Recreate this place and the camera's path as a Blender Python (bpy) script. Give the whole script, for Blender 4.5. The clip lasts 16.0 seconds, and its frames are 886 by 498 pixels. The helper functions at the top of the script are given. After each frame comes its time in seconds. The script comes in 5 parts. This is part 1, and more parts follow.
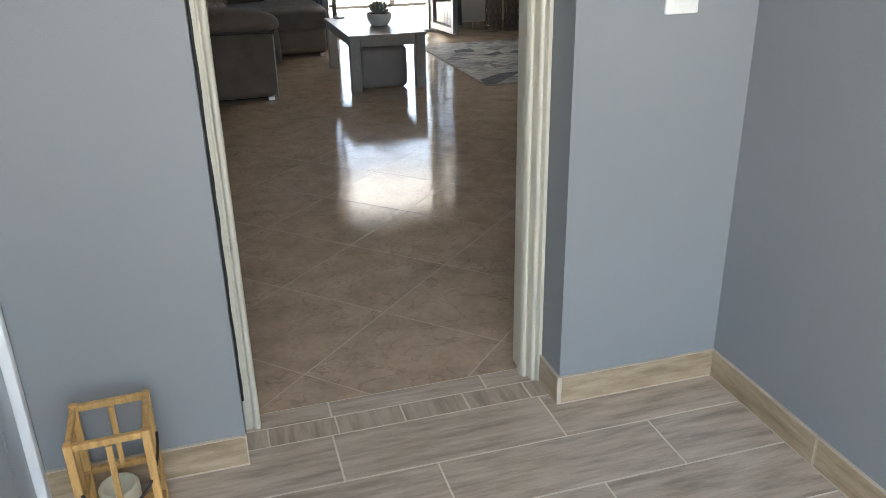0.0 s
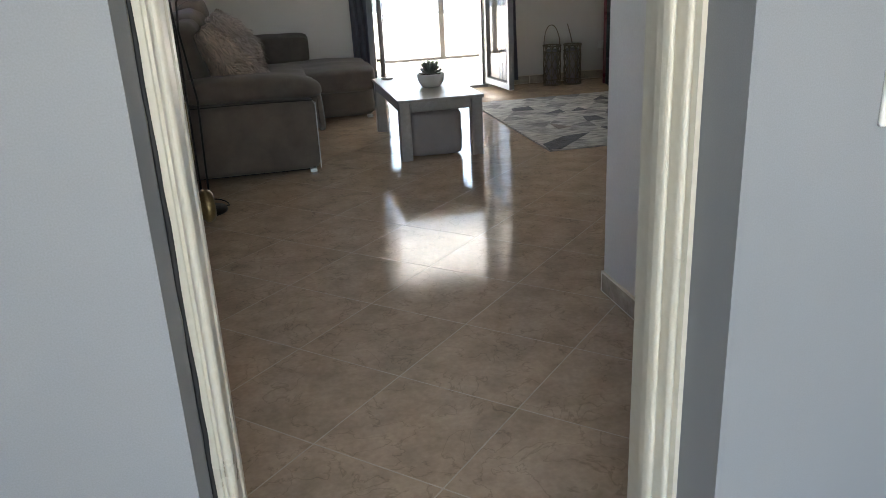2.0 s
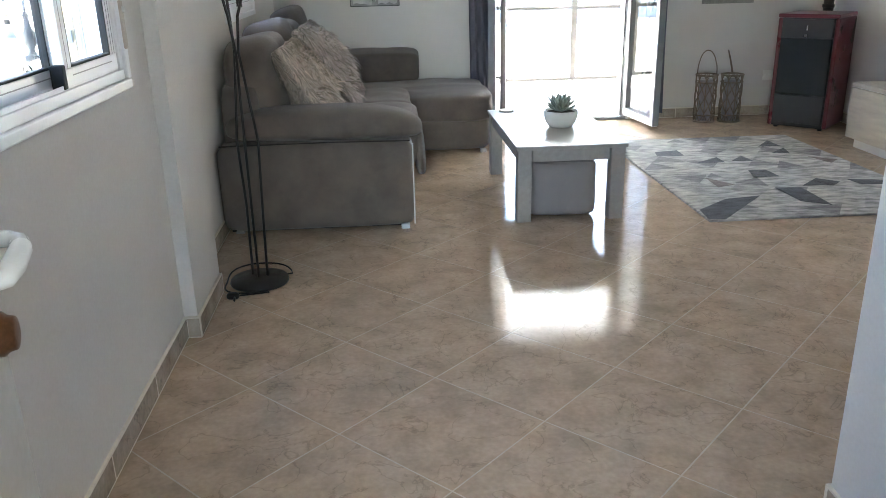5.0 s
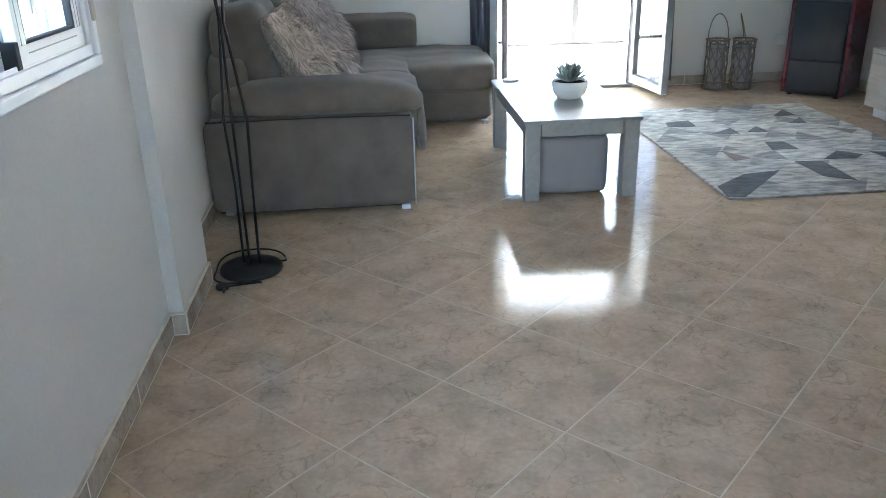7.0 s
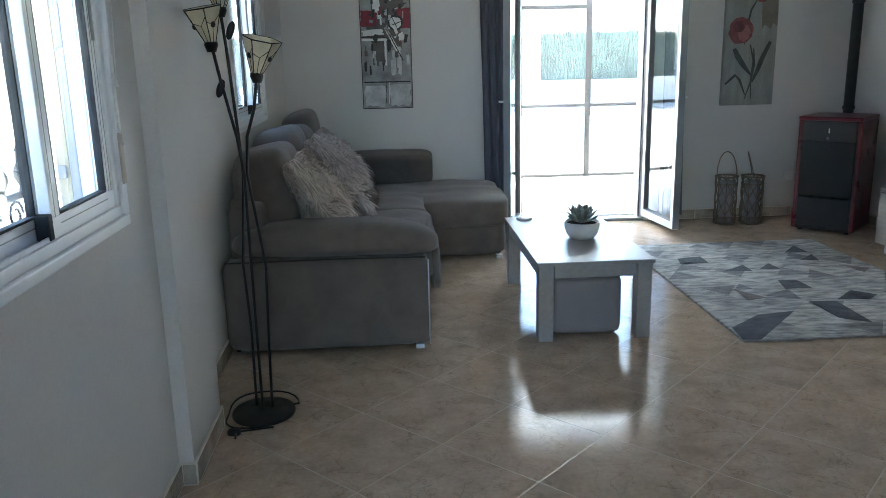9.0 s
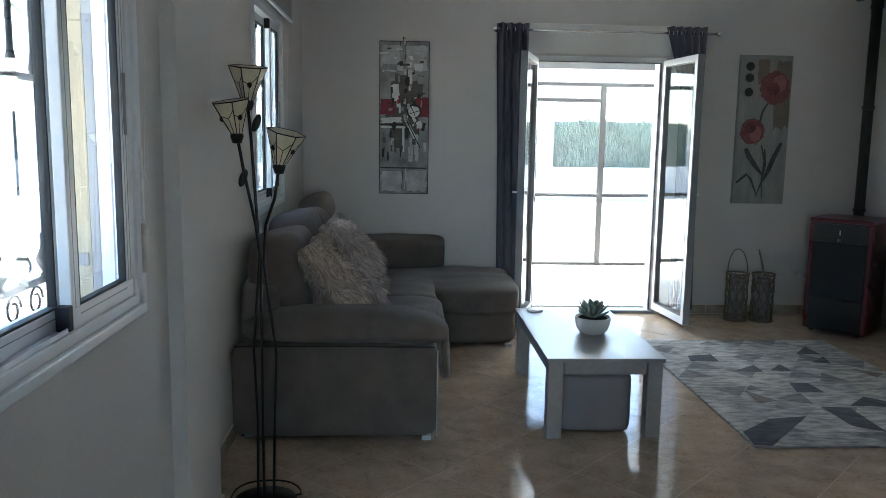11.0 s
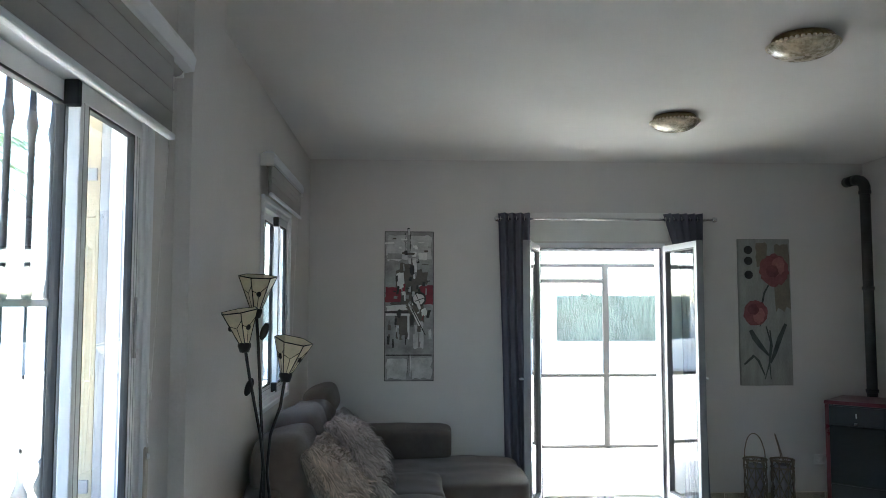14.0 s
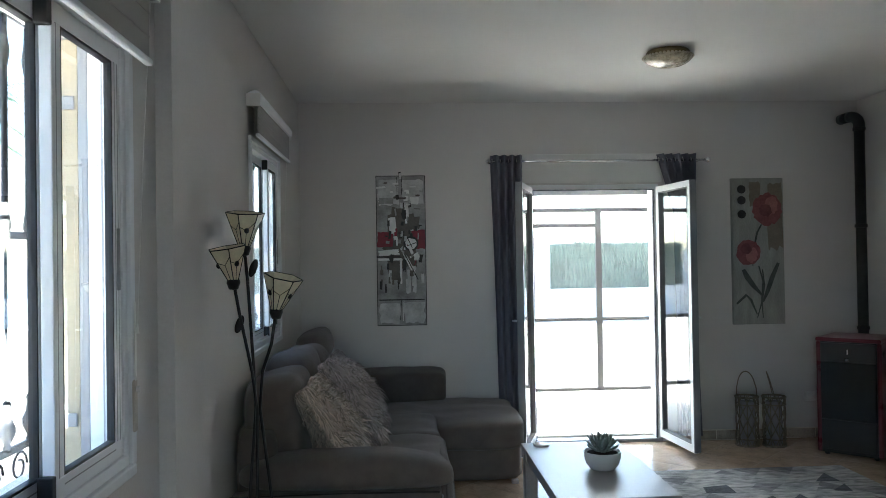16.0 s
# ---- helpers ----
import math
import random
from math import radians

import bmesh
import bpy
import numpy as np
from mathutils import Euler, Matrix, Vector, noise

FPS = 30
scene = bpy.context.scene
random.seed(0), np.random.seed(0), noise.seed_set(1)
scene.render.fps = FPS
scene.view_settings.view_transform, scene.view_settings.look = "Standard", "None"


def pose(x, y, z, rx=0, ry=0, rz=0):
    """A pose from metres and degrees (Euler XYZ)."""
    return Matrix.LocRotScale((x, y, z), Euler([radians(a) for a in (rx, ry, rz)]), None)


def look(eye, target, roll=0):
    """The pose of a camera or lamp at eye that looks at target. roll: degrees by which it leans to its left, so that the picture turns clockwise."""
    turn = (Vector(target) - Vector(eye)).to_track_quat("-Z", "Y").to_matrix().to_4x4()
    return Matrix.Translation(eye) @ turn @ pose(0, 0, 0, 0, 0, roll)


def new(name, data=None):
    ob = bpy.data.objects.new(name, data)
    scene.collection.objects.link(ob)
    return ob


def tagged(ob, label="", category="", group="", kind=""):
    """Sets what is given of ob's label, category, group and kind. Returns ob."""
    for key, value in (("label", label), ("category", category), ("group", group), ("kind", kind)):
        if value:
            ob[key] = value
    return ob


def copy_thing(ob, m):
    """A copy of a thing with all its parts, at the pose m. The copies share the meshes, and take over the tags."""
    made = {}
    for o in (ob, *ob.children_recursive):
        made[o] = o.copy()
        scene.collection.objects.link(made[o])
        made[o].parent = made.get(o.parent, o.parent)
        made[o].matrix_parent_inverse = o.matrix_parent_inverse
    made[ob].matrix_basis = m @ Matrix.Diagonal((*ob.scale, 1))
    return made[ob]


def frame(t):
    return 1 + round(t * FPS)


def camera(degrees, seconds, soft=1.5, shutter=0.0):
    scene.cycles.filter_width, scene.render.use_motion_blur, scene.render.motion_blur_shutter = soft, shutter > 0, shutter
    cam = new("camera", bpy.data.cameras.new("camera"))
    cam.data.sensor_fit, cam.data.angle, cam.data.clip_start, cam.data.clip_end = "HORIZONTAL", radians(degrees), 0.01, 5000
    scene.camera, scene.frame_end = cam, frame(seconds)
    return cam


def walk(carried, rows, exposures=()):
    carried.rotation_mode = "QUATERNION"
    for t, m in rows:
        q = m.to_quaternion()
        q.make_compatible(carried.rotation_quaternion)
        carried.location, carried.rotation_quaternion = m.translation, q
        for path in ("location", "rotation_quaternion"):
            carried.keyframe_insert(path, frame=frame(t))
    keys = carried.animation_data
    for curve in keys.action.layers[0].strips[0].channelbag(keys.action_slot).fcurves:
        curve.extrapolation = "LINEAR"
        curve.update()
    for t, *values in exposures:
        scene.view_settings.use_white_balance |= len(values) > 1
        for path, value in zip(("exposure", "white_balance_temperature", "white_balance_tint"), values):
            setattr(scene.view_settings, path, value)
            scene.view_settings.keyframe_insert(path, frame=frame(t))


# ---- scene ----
cam = camera(58.20, 16.0, soft=0.75)
PATH = [
    (0, (0.065, 0.131, 1.247), (0.572, 1.897, 0.457), -1.2),
    (0.5, (0.065, 0.174, 1.273), (0.555, 1.958, 0.515), -1.4),
    (1, (0.048, 0.376, 1.273), (0.518, 2.179, 0.547), -1.2),
    (1.5, (0.065, 0.573, 1.298), (0.53, 2.389, 0.603), -1.6),
    (2, (0.191, 0.798, 1.28), (0.591, 2.632, 0.589), -2.9),
    (2.5, (0.258, 0.995, 1.296), (0.533, 2.859, 0.628), -2.9),
    (3, (0.26, 1.286, 1.301), (0.508, 3.156, 0.636), -2.7),
    (3.5, (0.29, 1.49, 1.302), (0.542, 3.359, 0.636), -2.7),
    (4, (0.367, 1.7, 1.297), (0.555, 3.575, 0.627), -1.3),
    (4.2, (0.389, 1.752, 1.304), (0.52, 3.633, 0.637), -1.3),
    (6.3, (0.376, 2.187, 1.251), (0.519, 4.041, 0.515), -1.3),
    (6.5, (0.374, 2.196, 1.25), (0.514, 4.043, 0.494), -1.5),
    (7, (0.367, 2.21, 1.286), (0.508, 4.057, 0.532), -1.5),
    (7.5, (0.367, 2.217, 1.32), (0.506, 4.085, 0.619), -1.4),
    (8, (0.365, 2.222, 1.352), (0.507, 4.114, 0.719), -1.2),
    (8.5, (0.368, 2.22, 1.38), (0.491, 4.14, 0.831), -1.2),
    (8.7, (0.369, 2.222, 1.389), (0.489, 4.15, 0.874), -1.3),
    (10.8, (0.356, 2.215, 1.463), (0.459, 4.187, 1.146), 0.6),
    (11, (0.351, 2.218, 1.468), (0.453, 4.195, 1.184), 0.9),
    (11.5, (0.343, 2.222, 1.489), (0.444, 4.209, 1.29), 1.2),
    (12, (0.341, 2.23, 1.506), (0.431, 4.224, 1.366), 1.3),
    (12.5, (0.34, 2.236, 1.528), (0.423, 4.233, 1.467), 0.9),
    (13, (0.34, 2.23, 1.553), (0.425, 4.229, 1.557), 0.5),
    (13.5, (0.338, 2.223, 1.572), (0.426, 4.219, 1.654), 0.1),
    (14, (0.336, 2.23, 1.592), (0.427, 4.223, 1.735), -0.0),
    (14.5, (0.335, 2.231, 1.605), (0.429, 4.22, 1.791), -0.2),
    (15, (0.339, 2.248, 1.594), (0.438, 4.236, 1.786), -0.7),
    (15.5, (0.344, 2.261, 1.567), (0.445, 4.253, 1.713), -0.8),
    (16, (0.348, 2.274, 1.524), (0.455, 4.271, 1.548), -0.9),
]
EXPOSURES = [(0.0, 3.15, 7050, 10), (1.5, 3.15, 7000, 10), (2.5, 3.52, 6950, 10), (3.5, 4.05, 6800, 10), (4.0, 4.22, 6700, 9), (6.5, 4.65, 5850, 3), (7.0, 4.6, 5750, 2), (8.5, 3.93, 5600, 1), (11.0, 3.14, 5780, 2), (12.5, 3.05, 5800, 3), (14.5, 3.34, 5850, 3), (16.0, 3.04, 5880, 3)]
walk(cam, [(t, look(eye, target, roll)) for t, eye, target, roll in PATH], EXPOSURES)

# ---- light ----
world = bpy.data.worlds.new("sky")
scene.world = world
world.use_nodes = True
wn = world.node_tree.nodes
sky = wn.new("ShaderNodeTexSky")
sky.sky_type = "NISHITA"
sky.sun_disc = False
sky.sun_elevation = radians(58)
sky.sun_rotation = radians(12)
wn["Background"].inputs["Strength"].default_value = 0.15
world.node_tree.links.new(sky.outputs["Color"], wn["Background"].inputs["Color"])

sun_data = bpy.data.lights.new("sun", "SUN")
sun_data.energy, sun_data.angle, sun_data.color = 5.0, radians(0.6), (1.0, 0.95, 0.88)
sun = new("sun", sun_data)
sun.matrix_basis = look((0.0, 0.0, 30.0), (-0.21 * 18, -18 * 0.98, 30.0 - 18 * math.tan(radians(58))))


def area_lamp(name, eye, target, sx, sy, watts, colour):
    d = bpy.data.lights.new(name, "AREA")
    d.shape, d.size, d.size_y, d.energy, d.color = "RECTANGLE", sx, sy, watts, colour
    ob = new(name, d)
    ob.matrix_basis = look(eye, target)
    return ob


# added fill lamps: daylight for the hall by an assumed, unseen entrance and side opening
area_lamp("hall_fill_back", (0.10, -1.35, 2.20), (0.70, 0.80, 0.0), 1.4, 1.0, 1.65, (0.92, 0.96, 1.0))
area_lamp("hall_fill_side", (-0.40, -0.75, 1.35), (0.90, 1.25, 1.0), 0.9, 1.7, 1.2, (0.92, 0.96, 1.0))


# ---- materials ----
def mat(name, col, rough=0.6, metal=0.0, var=0.12, scale=6.0, bump=0.15, bscale=180.0, stretch=(1, 1, 1), col2=None, spread=False, coat=0.0, sheen=0.0, rvar=0.06):
    m = bpy.data.materials.new(name)
    m.use_nodes = True
    n, l = m.node_tree.nodes, m.node_tree.links
    p = n["Principled BSDF"]
    p.inputs["Metallic"].default_value = metal
    p.inputs["Coat Weight"].default_value = coat
    p.inputs["Sheen Weight"].default_value = sheen
    tc = n.new("ShaderNodeTexCoord")
    src = tc.outputs["Object"]
    if spread:
        oi = n.new("ShaderNodeObjectInfo")
        mul = n.new("ShaderNodeVectorMath")
        mul.operation = "MULTIPLY"
        l.new(oi.outputs["Random"], mul.inputs[0])
        mul.inputs[1].default_value = (37.0, 53.0, 11.0)
        add = n.new("ShaderNodeVectorMath")
        l.new(src, add.inputs[0])
        l.new(mul.outputs[0], add.inputs[1])
        src = add.outputs[0]
    mp = n.new("ShaderNodeMapping")
    mp.inputs["Scale"].default_value = stretch
    l.new(src, mp.inputs["Vector"])
    big = n.new("ShaderNodeTexNoise")
    big.inputs["Scale"].default_value = scale
    big.inputs["Detail"].default_value = 6
    big.inputs["Roughness"].default_value = 0.62
    l.new(mp.outputs[0], big.inputs["Vector"])
    fine = n.new("ShaderNodeTexNoise")
    fine.inputs["Scale"].default_value = bscale
    fine.inputs["Detail"].default_value = 4
    l.new(mp.outputs[0], fine.inputs["Vector"])
    ramp = n.new("ShaderNodeValToRGB")
    c2 = col2 or tuple(min(1, c * (1 + var)) for c in col)
    c1 = col if col2 else tuple(c * (1 - var) for c in col)
    ramp.color_ramp.elements[0].position, ramp.color_ramp.elements[1].position = 0.32, 0.70
    ramp.color_ramp.elements[0].color = (*c1, 1)
    ramp.color_ramp.elements[1].color = (*c2, 1)
    l.new(big.outputs["Fac"], ramp.inputs["Fac"])
    mix = n.new("ShaderNodeMix")
    mix.data_type, mix.blend_type = "RGBA", "OVERLAY"
    mix.inputs["Factor"].default_value = min(0.5, 0.1 + var)
    l.new(ramp.outputs["Color"], mix.inputs["A"])
    l.new(fine.outputs["Fac"], mix.inputs["B"])
    l.new(mix.outputs["Result"], p.inputs["Base Color"])
    rr = n.new("ShaderNodeMapRange")
    rr.inputs["From Min"].default_value, rr.inputs["From Max"].default_value = 0.3, 0.7
    rr.inputs["To Min"].default_value, rr.inputs["To Max"].default_value = max(0.02, rough - rvar), min(1, rough + rvar)
    l.new(big.outputs["Fac"], rr.inputs["Value"])
    l.new(rr.outputs[0], p.inputs["Roughness"])
    if bump:
        b = n.new("ShaderNodeBump")
        b.inputs["Strength"].default_value = bump
        b.inputs["Distance"].default_value = 0.004
        l.new(fine.outputs["Fac"], b.inputs["Height"])
        l.new(b.outputs[0], p.inputs["Normal"])
    return m


def tile_mat(name, dark, mid, light, rough, stretch=(1, 1, 1), scale=7.0, veins=True, bump=0.06, glaze=26):
    """Glazed stoneware: clouded colour, thin dark veins, a slightly wavy glaze."""
    m = mat(name, mid, rough=rough, var=0.1, scale=scale, bump=0, bscale=60, stretch=stretch, spread=True, rvar=0.05)
    n, l = m.node_tree.nodes, m.node_tree.links
    p = n["Principled BSDF"]
    ramp = next(x for x in n if x.bl_idname == "ShaderNodeValToRGB")
    e = ramp.color_ramp.elements
    e[0].color, e[1].color = (*dark, 1), (*light, 1)
    k = e.new(0.5)
    k.color = (*mid, 1)
    noises = [x for x in n if x.bl_idname == "ShaderNodeTexNoise"]
    vec = noises[0].inputs["Vector"].links[0].from_socket
    mixn = next(x for x in n if x.bl_idname == "ShaderNodeMix")
    if veins:
        v = n.new("ShaderNodeTexNoise")
        v.inputs["Scale"].default_value, v.inputs["Detail"].default_value, v.inputs["Distortion"].default_value = 6.5, 9, 0.5
        l.new(vec, v.inputs["Vector"])
        a = n.new("ShaderNodeMath")
        a.operation = "SUBTRACT"
        a.inputs[1].default_value = 0.5
        l.new(v.outputs["Fac"], a.inputs[0])
        ab = n.new("ShaderNodeMath")
        ab.operation = "ABSOLUTE"
        l.new(a.outputs[0], ab.inputs[0])
        mr = n.new("ShaderNodeMapRange")
        mr.inputs["From Max"].default_value = 0.011
        mr.inputs["To Min"].default_value, mr.inputs["To Max"].default_value = 0.58, 1.0
        l.new(ab.outputs[0], mr.inputs["Value"])
        mm = n.new("ShaderNodeMix")
        mm.data_type, mm.blend_type = "RGBA", "MULTIPLY"
        mm.inputs["Factor"].default_value = 0.6
        l.new(mixn.outputs["Result"], mm.inputs["A"])
        l.new(mr.outputs[0], mm.inputs["B"])
        l.new(mm.outputs["Result"], p.inputs["Base Color"])
    wav = n.new("ShaderNodeTexNoise")
    wav.inputs["Scale"].default_value, wav.inputs["Detail"].default_value = glaze, 4
    l.new(vec, wav.inputs["Vector"])
    b = n.new("ShaderNodeBump")
    b.inputs["Strength"].default_value, b.inputs["Distance"].default_value = bump, 0.004
    l.new(wav.outputs["Fac"], b.inputs["Height"])
    l.new(b.outputs[0], p.inputs["Normal"])
    return m


def sheet_mat(name, col):
    """Milky roofing sheet that lets daylight through."""
    m = bpy.data.materials.new(name)
    m.use_nodes = True
    n, l = m.node_tree.nodes, m.node_tree.links
    tr, df, mx = n.new("ShaderNodeBsdfTranslucent"), n.new("ShaderNodeBsdfDiffuse"), n.new("ShaderNodeMixShader")
    tx = n.new("ShaderNodeTexNoise")
    tx.inputs["Scale"].default_value = 3.0
    rp = n.new("ShaderNodeValToRGB")
    rp.color_ramp.elements[0].color = (*[c * 0.92 for c in col], 1)
    rp.color_ramp.elements[1].color = (*col, 1)
    l.new(tx.outputs["Fac"], rp.inputs["Fac"])
    for s in (tr, df):
        l.new(rp.outputs["Color"], s.inputs["Color"])
    mx.inputs["Fac"].default_value = 0.25
    l.new(tr.outputs[0], mx.inputs[1])
    l.new(df.outputs[0], mx.inputs[2])
    l.new(mx.outputs[0], n["Material Output"].inputs["Surface"])
    return m


def glass_mat(name, tint=(1, 1, 1), rough=0.0):
    m = bpy.data.materials.new(name)
    m.use_nodes = True
    p = m.node_tree.nodes["Principled BSDF"]
    p.inputs["Base Color"].default_value = (*tint, 1)
    p.inputs["Transmission Weight"].default_value = 1.0
    p.inputs["Roughness"].default_value = rough
    p.inputs["IOR"].default_value = 1.45
    return m


M_HALL = mat("paint_blue_grey", (0.25, 0.263, 0.280), rough=0.6, var=0.05, scale=1.6, bump=0.01, bscale=420)
M_WALL = mat("paint_warm_white", (0.69, 0.66, 0.635), rough=0.75, var=0.04, scale=1.3, bump=0.07, bscale=110)
M_CEIL = mat("paint_ceiling", (0.81, 0.79, 0.765), rough=0.85, var=0.03, scale=1.0, bump=0.12, bscale=120)
M_EXT = mat("render_cream", (0.55, 0.47, 0.33), rough=0.9, var=0.08, scale=2.0, bump=0.4, bscale=90)
M_TILE = tile_mat("tile_beige", (0.385, 0.300, 0.222), (0.475, 0.360, 0.265), (0.540, 0.418, 0.312), 0.04, bump=0.17, glaze=34)
M_TILE.node_tree.nodes["Principled BSDF"].inputs["Specular IOR Level"].default_value = 0.13
M_GROUT = mat("grout_pale", (0.60, 0.515, 0.42), rough=0.13, var=0.12, scale=9)
M_PLANK = tile_mat("tile_wood_look", (0.31, 0.25, 0.195), (0.47, 0.39, 0.315), (0.60, 0.515, 0.43), 0.34, stretch=(1.0, 7.5, 1.0), scale=5.5, veins=False, bump=0.04)
M_PLANKY = tile_mat("tile_wood_look_turned", (0.285, 0.222, 0.167), (0.43, 0.35, 0.275), (0.55, 0.465, 0.38), 0.34, stretch=(7.5, 1.0, 1.0), scale=5.5, veins=False, bump=0.04)
M_SKIRT_W = tile_mat("skirting_wood_look", (0.27, 0.195, 0.125), (0.40, 0.30, 0.20), (0.50, 0.39, 0.28), 0.4, stretch=(1.0, 1.0, 7.0), scale=5.5, veins=False, bump=0.04)
M_SKIRT = tile_mat("skirting_beige", (0.34, 0.28, 0.22), (0.45, 0.38, 0.31), (0.55, 0.48, 0.40), 0.22)
M_GROUT_W = mat("grout_white", (0.74, 0.68, 0.58), rough=0.85, var=0.08)
M_CREAM = mat("gloss_cream_paint", (0.62, 0.59, 0.50), rough=0.32, var=0.03, scale=3, bump=0.05, bscale=60)
M_DOOR = mat("door_white_paint", (0.62, 0.60, 0.565), rough=0.22, var=0.03, scale=3, bump=0.03, bscale=60)
M_ALU = mat("aluminium_white", (0.86, 0.87, 0.89), rough=0.35, var=0.02, scale=4, bump=0.0)
M_ALU_G = mat("aluminium_grey", (0.35, 0.35, 0.36), rough=0.42, metal=0.3, var=0.04, bump=0.0)
# grey aluminium against the light: its backlit darkness is put into the colour
M_PORCHFR = mat("porch_frame_backlit", (0.045, 0.042, 0.040), rough=0.5, metal=0.2, var=0.1, bump=0.0)
M_GASKET = mat("grey_gasket", (0.26, 0.27, 0.28), rough=0.6, var=0.1, bump=0.0)
M_SEAL = mat("black_rubber", (0.02, 0.02, 0.022), rough=0.6, var=0.1, bump=0.0)
M_GLASS = glass_mat("clear_glass")
M_SHEET = sheet_mat("milky_roof_sheet", (0.92, 0.93, 0.92))
M_STRIP = mat("satin_steel_strip", (0.42, 0.42, 0.42), rough=0.35, metal=1.0, var=0.05, bump=0.0)
M_SOFA = mat("sofa_grey_brown_suede", (0.137, 0.109, 0.091), rough=0.85, var=0.2, scale=7, bump=0.3, bscale=420, sheen=0.2)
M_SOFA_D = mat("sofa_seam", (0.045, 0.038, 0.034), rough=0.9, var=0.1)
M_CHROME = mat("chrome", (0.78, 0.78, 0.79), rough=0.12, metal=1.0, var=0.02, bump=0.0)
M_BRASS = mat("aged_brass", (0.235, 0.175, 0.088), rough=0.34, metal=1.0, var=0.22, scale=30, bump=0.05)
M_BROWNM = mat("brown_bronze", (0.16, 0.075, 0.035), rough=0.38, metal=0.8, var=0.2, scale=40, bump=0.05)
M_WHITEP = mat("white_plastic", (0.82, 0.81, 0.78), rough=0.28, var=0.02, bump=0.0)
M_IRON = mat("black_iron", (0.018, 0.017, 0.016), rough=0.42, metal=0.4, var=0.2, scale=30, bump=0.08)
M_TABLE = mat("table_limed_wood", (0.335, 0.315, 0.305), rough=0.34, var=0.10, scale=4.0, bump=0.12, bscale=70, stretch=(9, 1, 9))
M_POUF = mat("pouf_lilac_grey", (0.27, 0.245, 0.255), rough=0.5, var=0.06, scale=8, bump=0.2, bscale=320)
M_CERAMIC = mat("white_ceramic", (0.78, 0.77, 0.75), rough=0.2, var=0.03, bump=0.0)
M_LEAF = mat("succulent_grey_green", (0.31, 0.35, 0.31), rough=0.5, var=0.3, scale=40, bump=0.1)
M_SOIL = mat("soil", (0.035, 0.026, 0.02), rough=1, var=0.3, scale=60, bump=0.6)
M_CURT = mat("curtain_slate", (0.128, 0.126, 0.158), rough=0.85, var=0.08, scale=5, bump=0.3, bscale=350)
M_RED = mat("stove_red_enamel", (0.125, 0.017, 0.026), rough=0.30, var=0.1, scale=4, bump=0.03)
M_BLACKG = mat("stove_black_glass", (0.03, 0.034, 0.036), rough=0.18, var=0.1, bump=0.0)
M_BLACKM = mat("stove_black_metal", (0.035, 0.036, 0.038), rough=0.4, metal=0.2, var=0.1, bump=0.05)
M_WICKER = mat("grey_wicker", (0.235, 0.19, 0.145), rough=0.8, var=0.25, scale=30, bump=0.3)
M_OAK = mat("cabinet_pale_oak", (0.50, 0.44, 0.37), rough=0.45, var=0.14, scale=3.0, bump=0.1, bscale=70, stretch=(7, 1, 7))
M_CABW = mat("cabinet_white", (0.62, 0.60, 0.58), rough=0.35, var=0.03, bump=0.0)
M_PINE = mat("lantern_pine", (0.56, 0.33, 0.12), rough=0.5, var=0.25, scale=8, bump=0.15, bscale=90, stretch=(7, 7, 1))
M_WAX = mat("candle_wax", (0.66, 0.64, 0.50), rough=0.45, var=0.05, bump=0.05)
M_BLIND = mat("blind_fabric", (0.40, 0.385, 0.365), rough=0.85, var=0.05, scale=4, bump=0.3, bscale=260, stretch=(1, 1, 4))
M_SHADE = mat("stained_glass_cream", (0.66, 0.58, 0.42), rough=0.35, var=0.10, scale=25, bump=0.05)
M_AMBER = mat("amber_glass_bowl", (0.62, 0.53, 0.38), rough=0.28, var=0.28, scale=28, bump=0.2, bscale=60, coat=0.5)
M_PANEL = mat("panel_pale_blue_grey", (0.42, 0.47, 0.52), rough=0.35, var=0.03, bump=0.03)
M_PORCHF = mat("porch_floor_tile", (0.66, 0.62, 0.56), rough=0.4, var=0.06, scale=4)
M_GROUND = mat("pale_yard_paving", (0.55, 0.50, 0.42), rough=0.9, var=0.1, scale=0.8, bump=0.3)
M_HEDGE = mat("heather_green", (0.105, 0.150, 0.120), rough=0.8, var=0.3, scale=2, bump=0.2)
M_WHITEW = mat("white_wall_paint", (0.80, 0.79, 0.76), rough=0.85, var=0.05, scale=2, bump=0.2)
M_TRUNK = mat("palm_trunk", (0.22, 0.16, 0.11), rough=0.95, var=0.3, scale=14, bump=0.6, bscale=40)
M_PALM = mat("palm_green", (0.07, 0.12, 0.035), rough=0.6, var=0.3, scale=10)
M_TABG = mat("porch_table_grey", (0.10, 0.10, 0.105), rough=0.4, var=0.1)
M_YELLOW = mat("yellow_candle", (0.62, 0.50, 0.10), rough=0.4, var=0.1, bump=0.0)


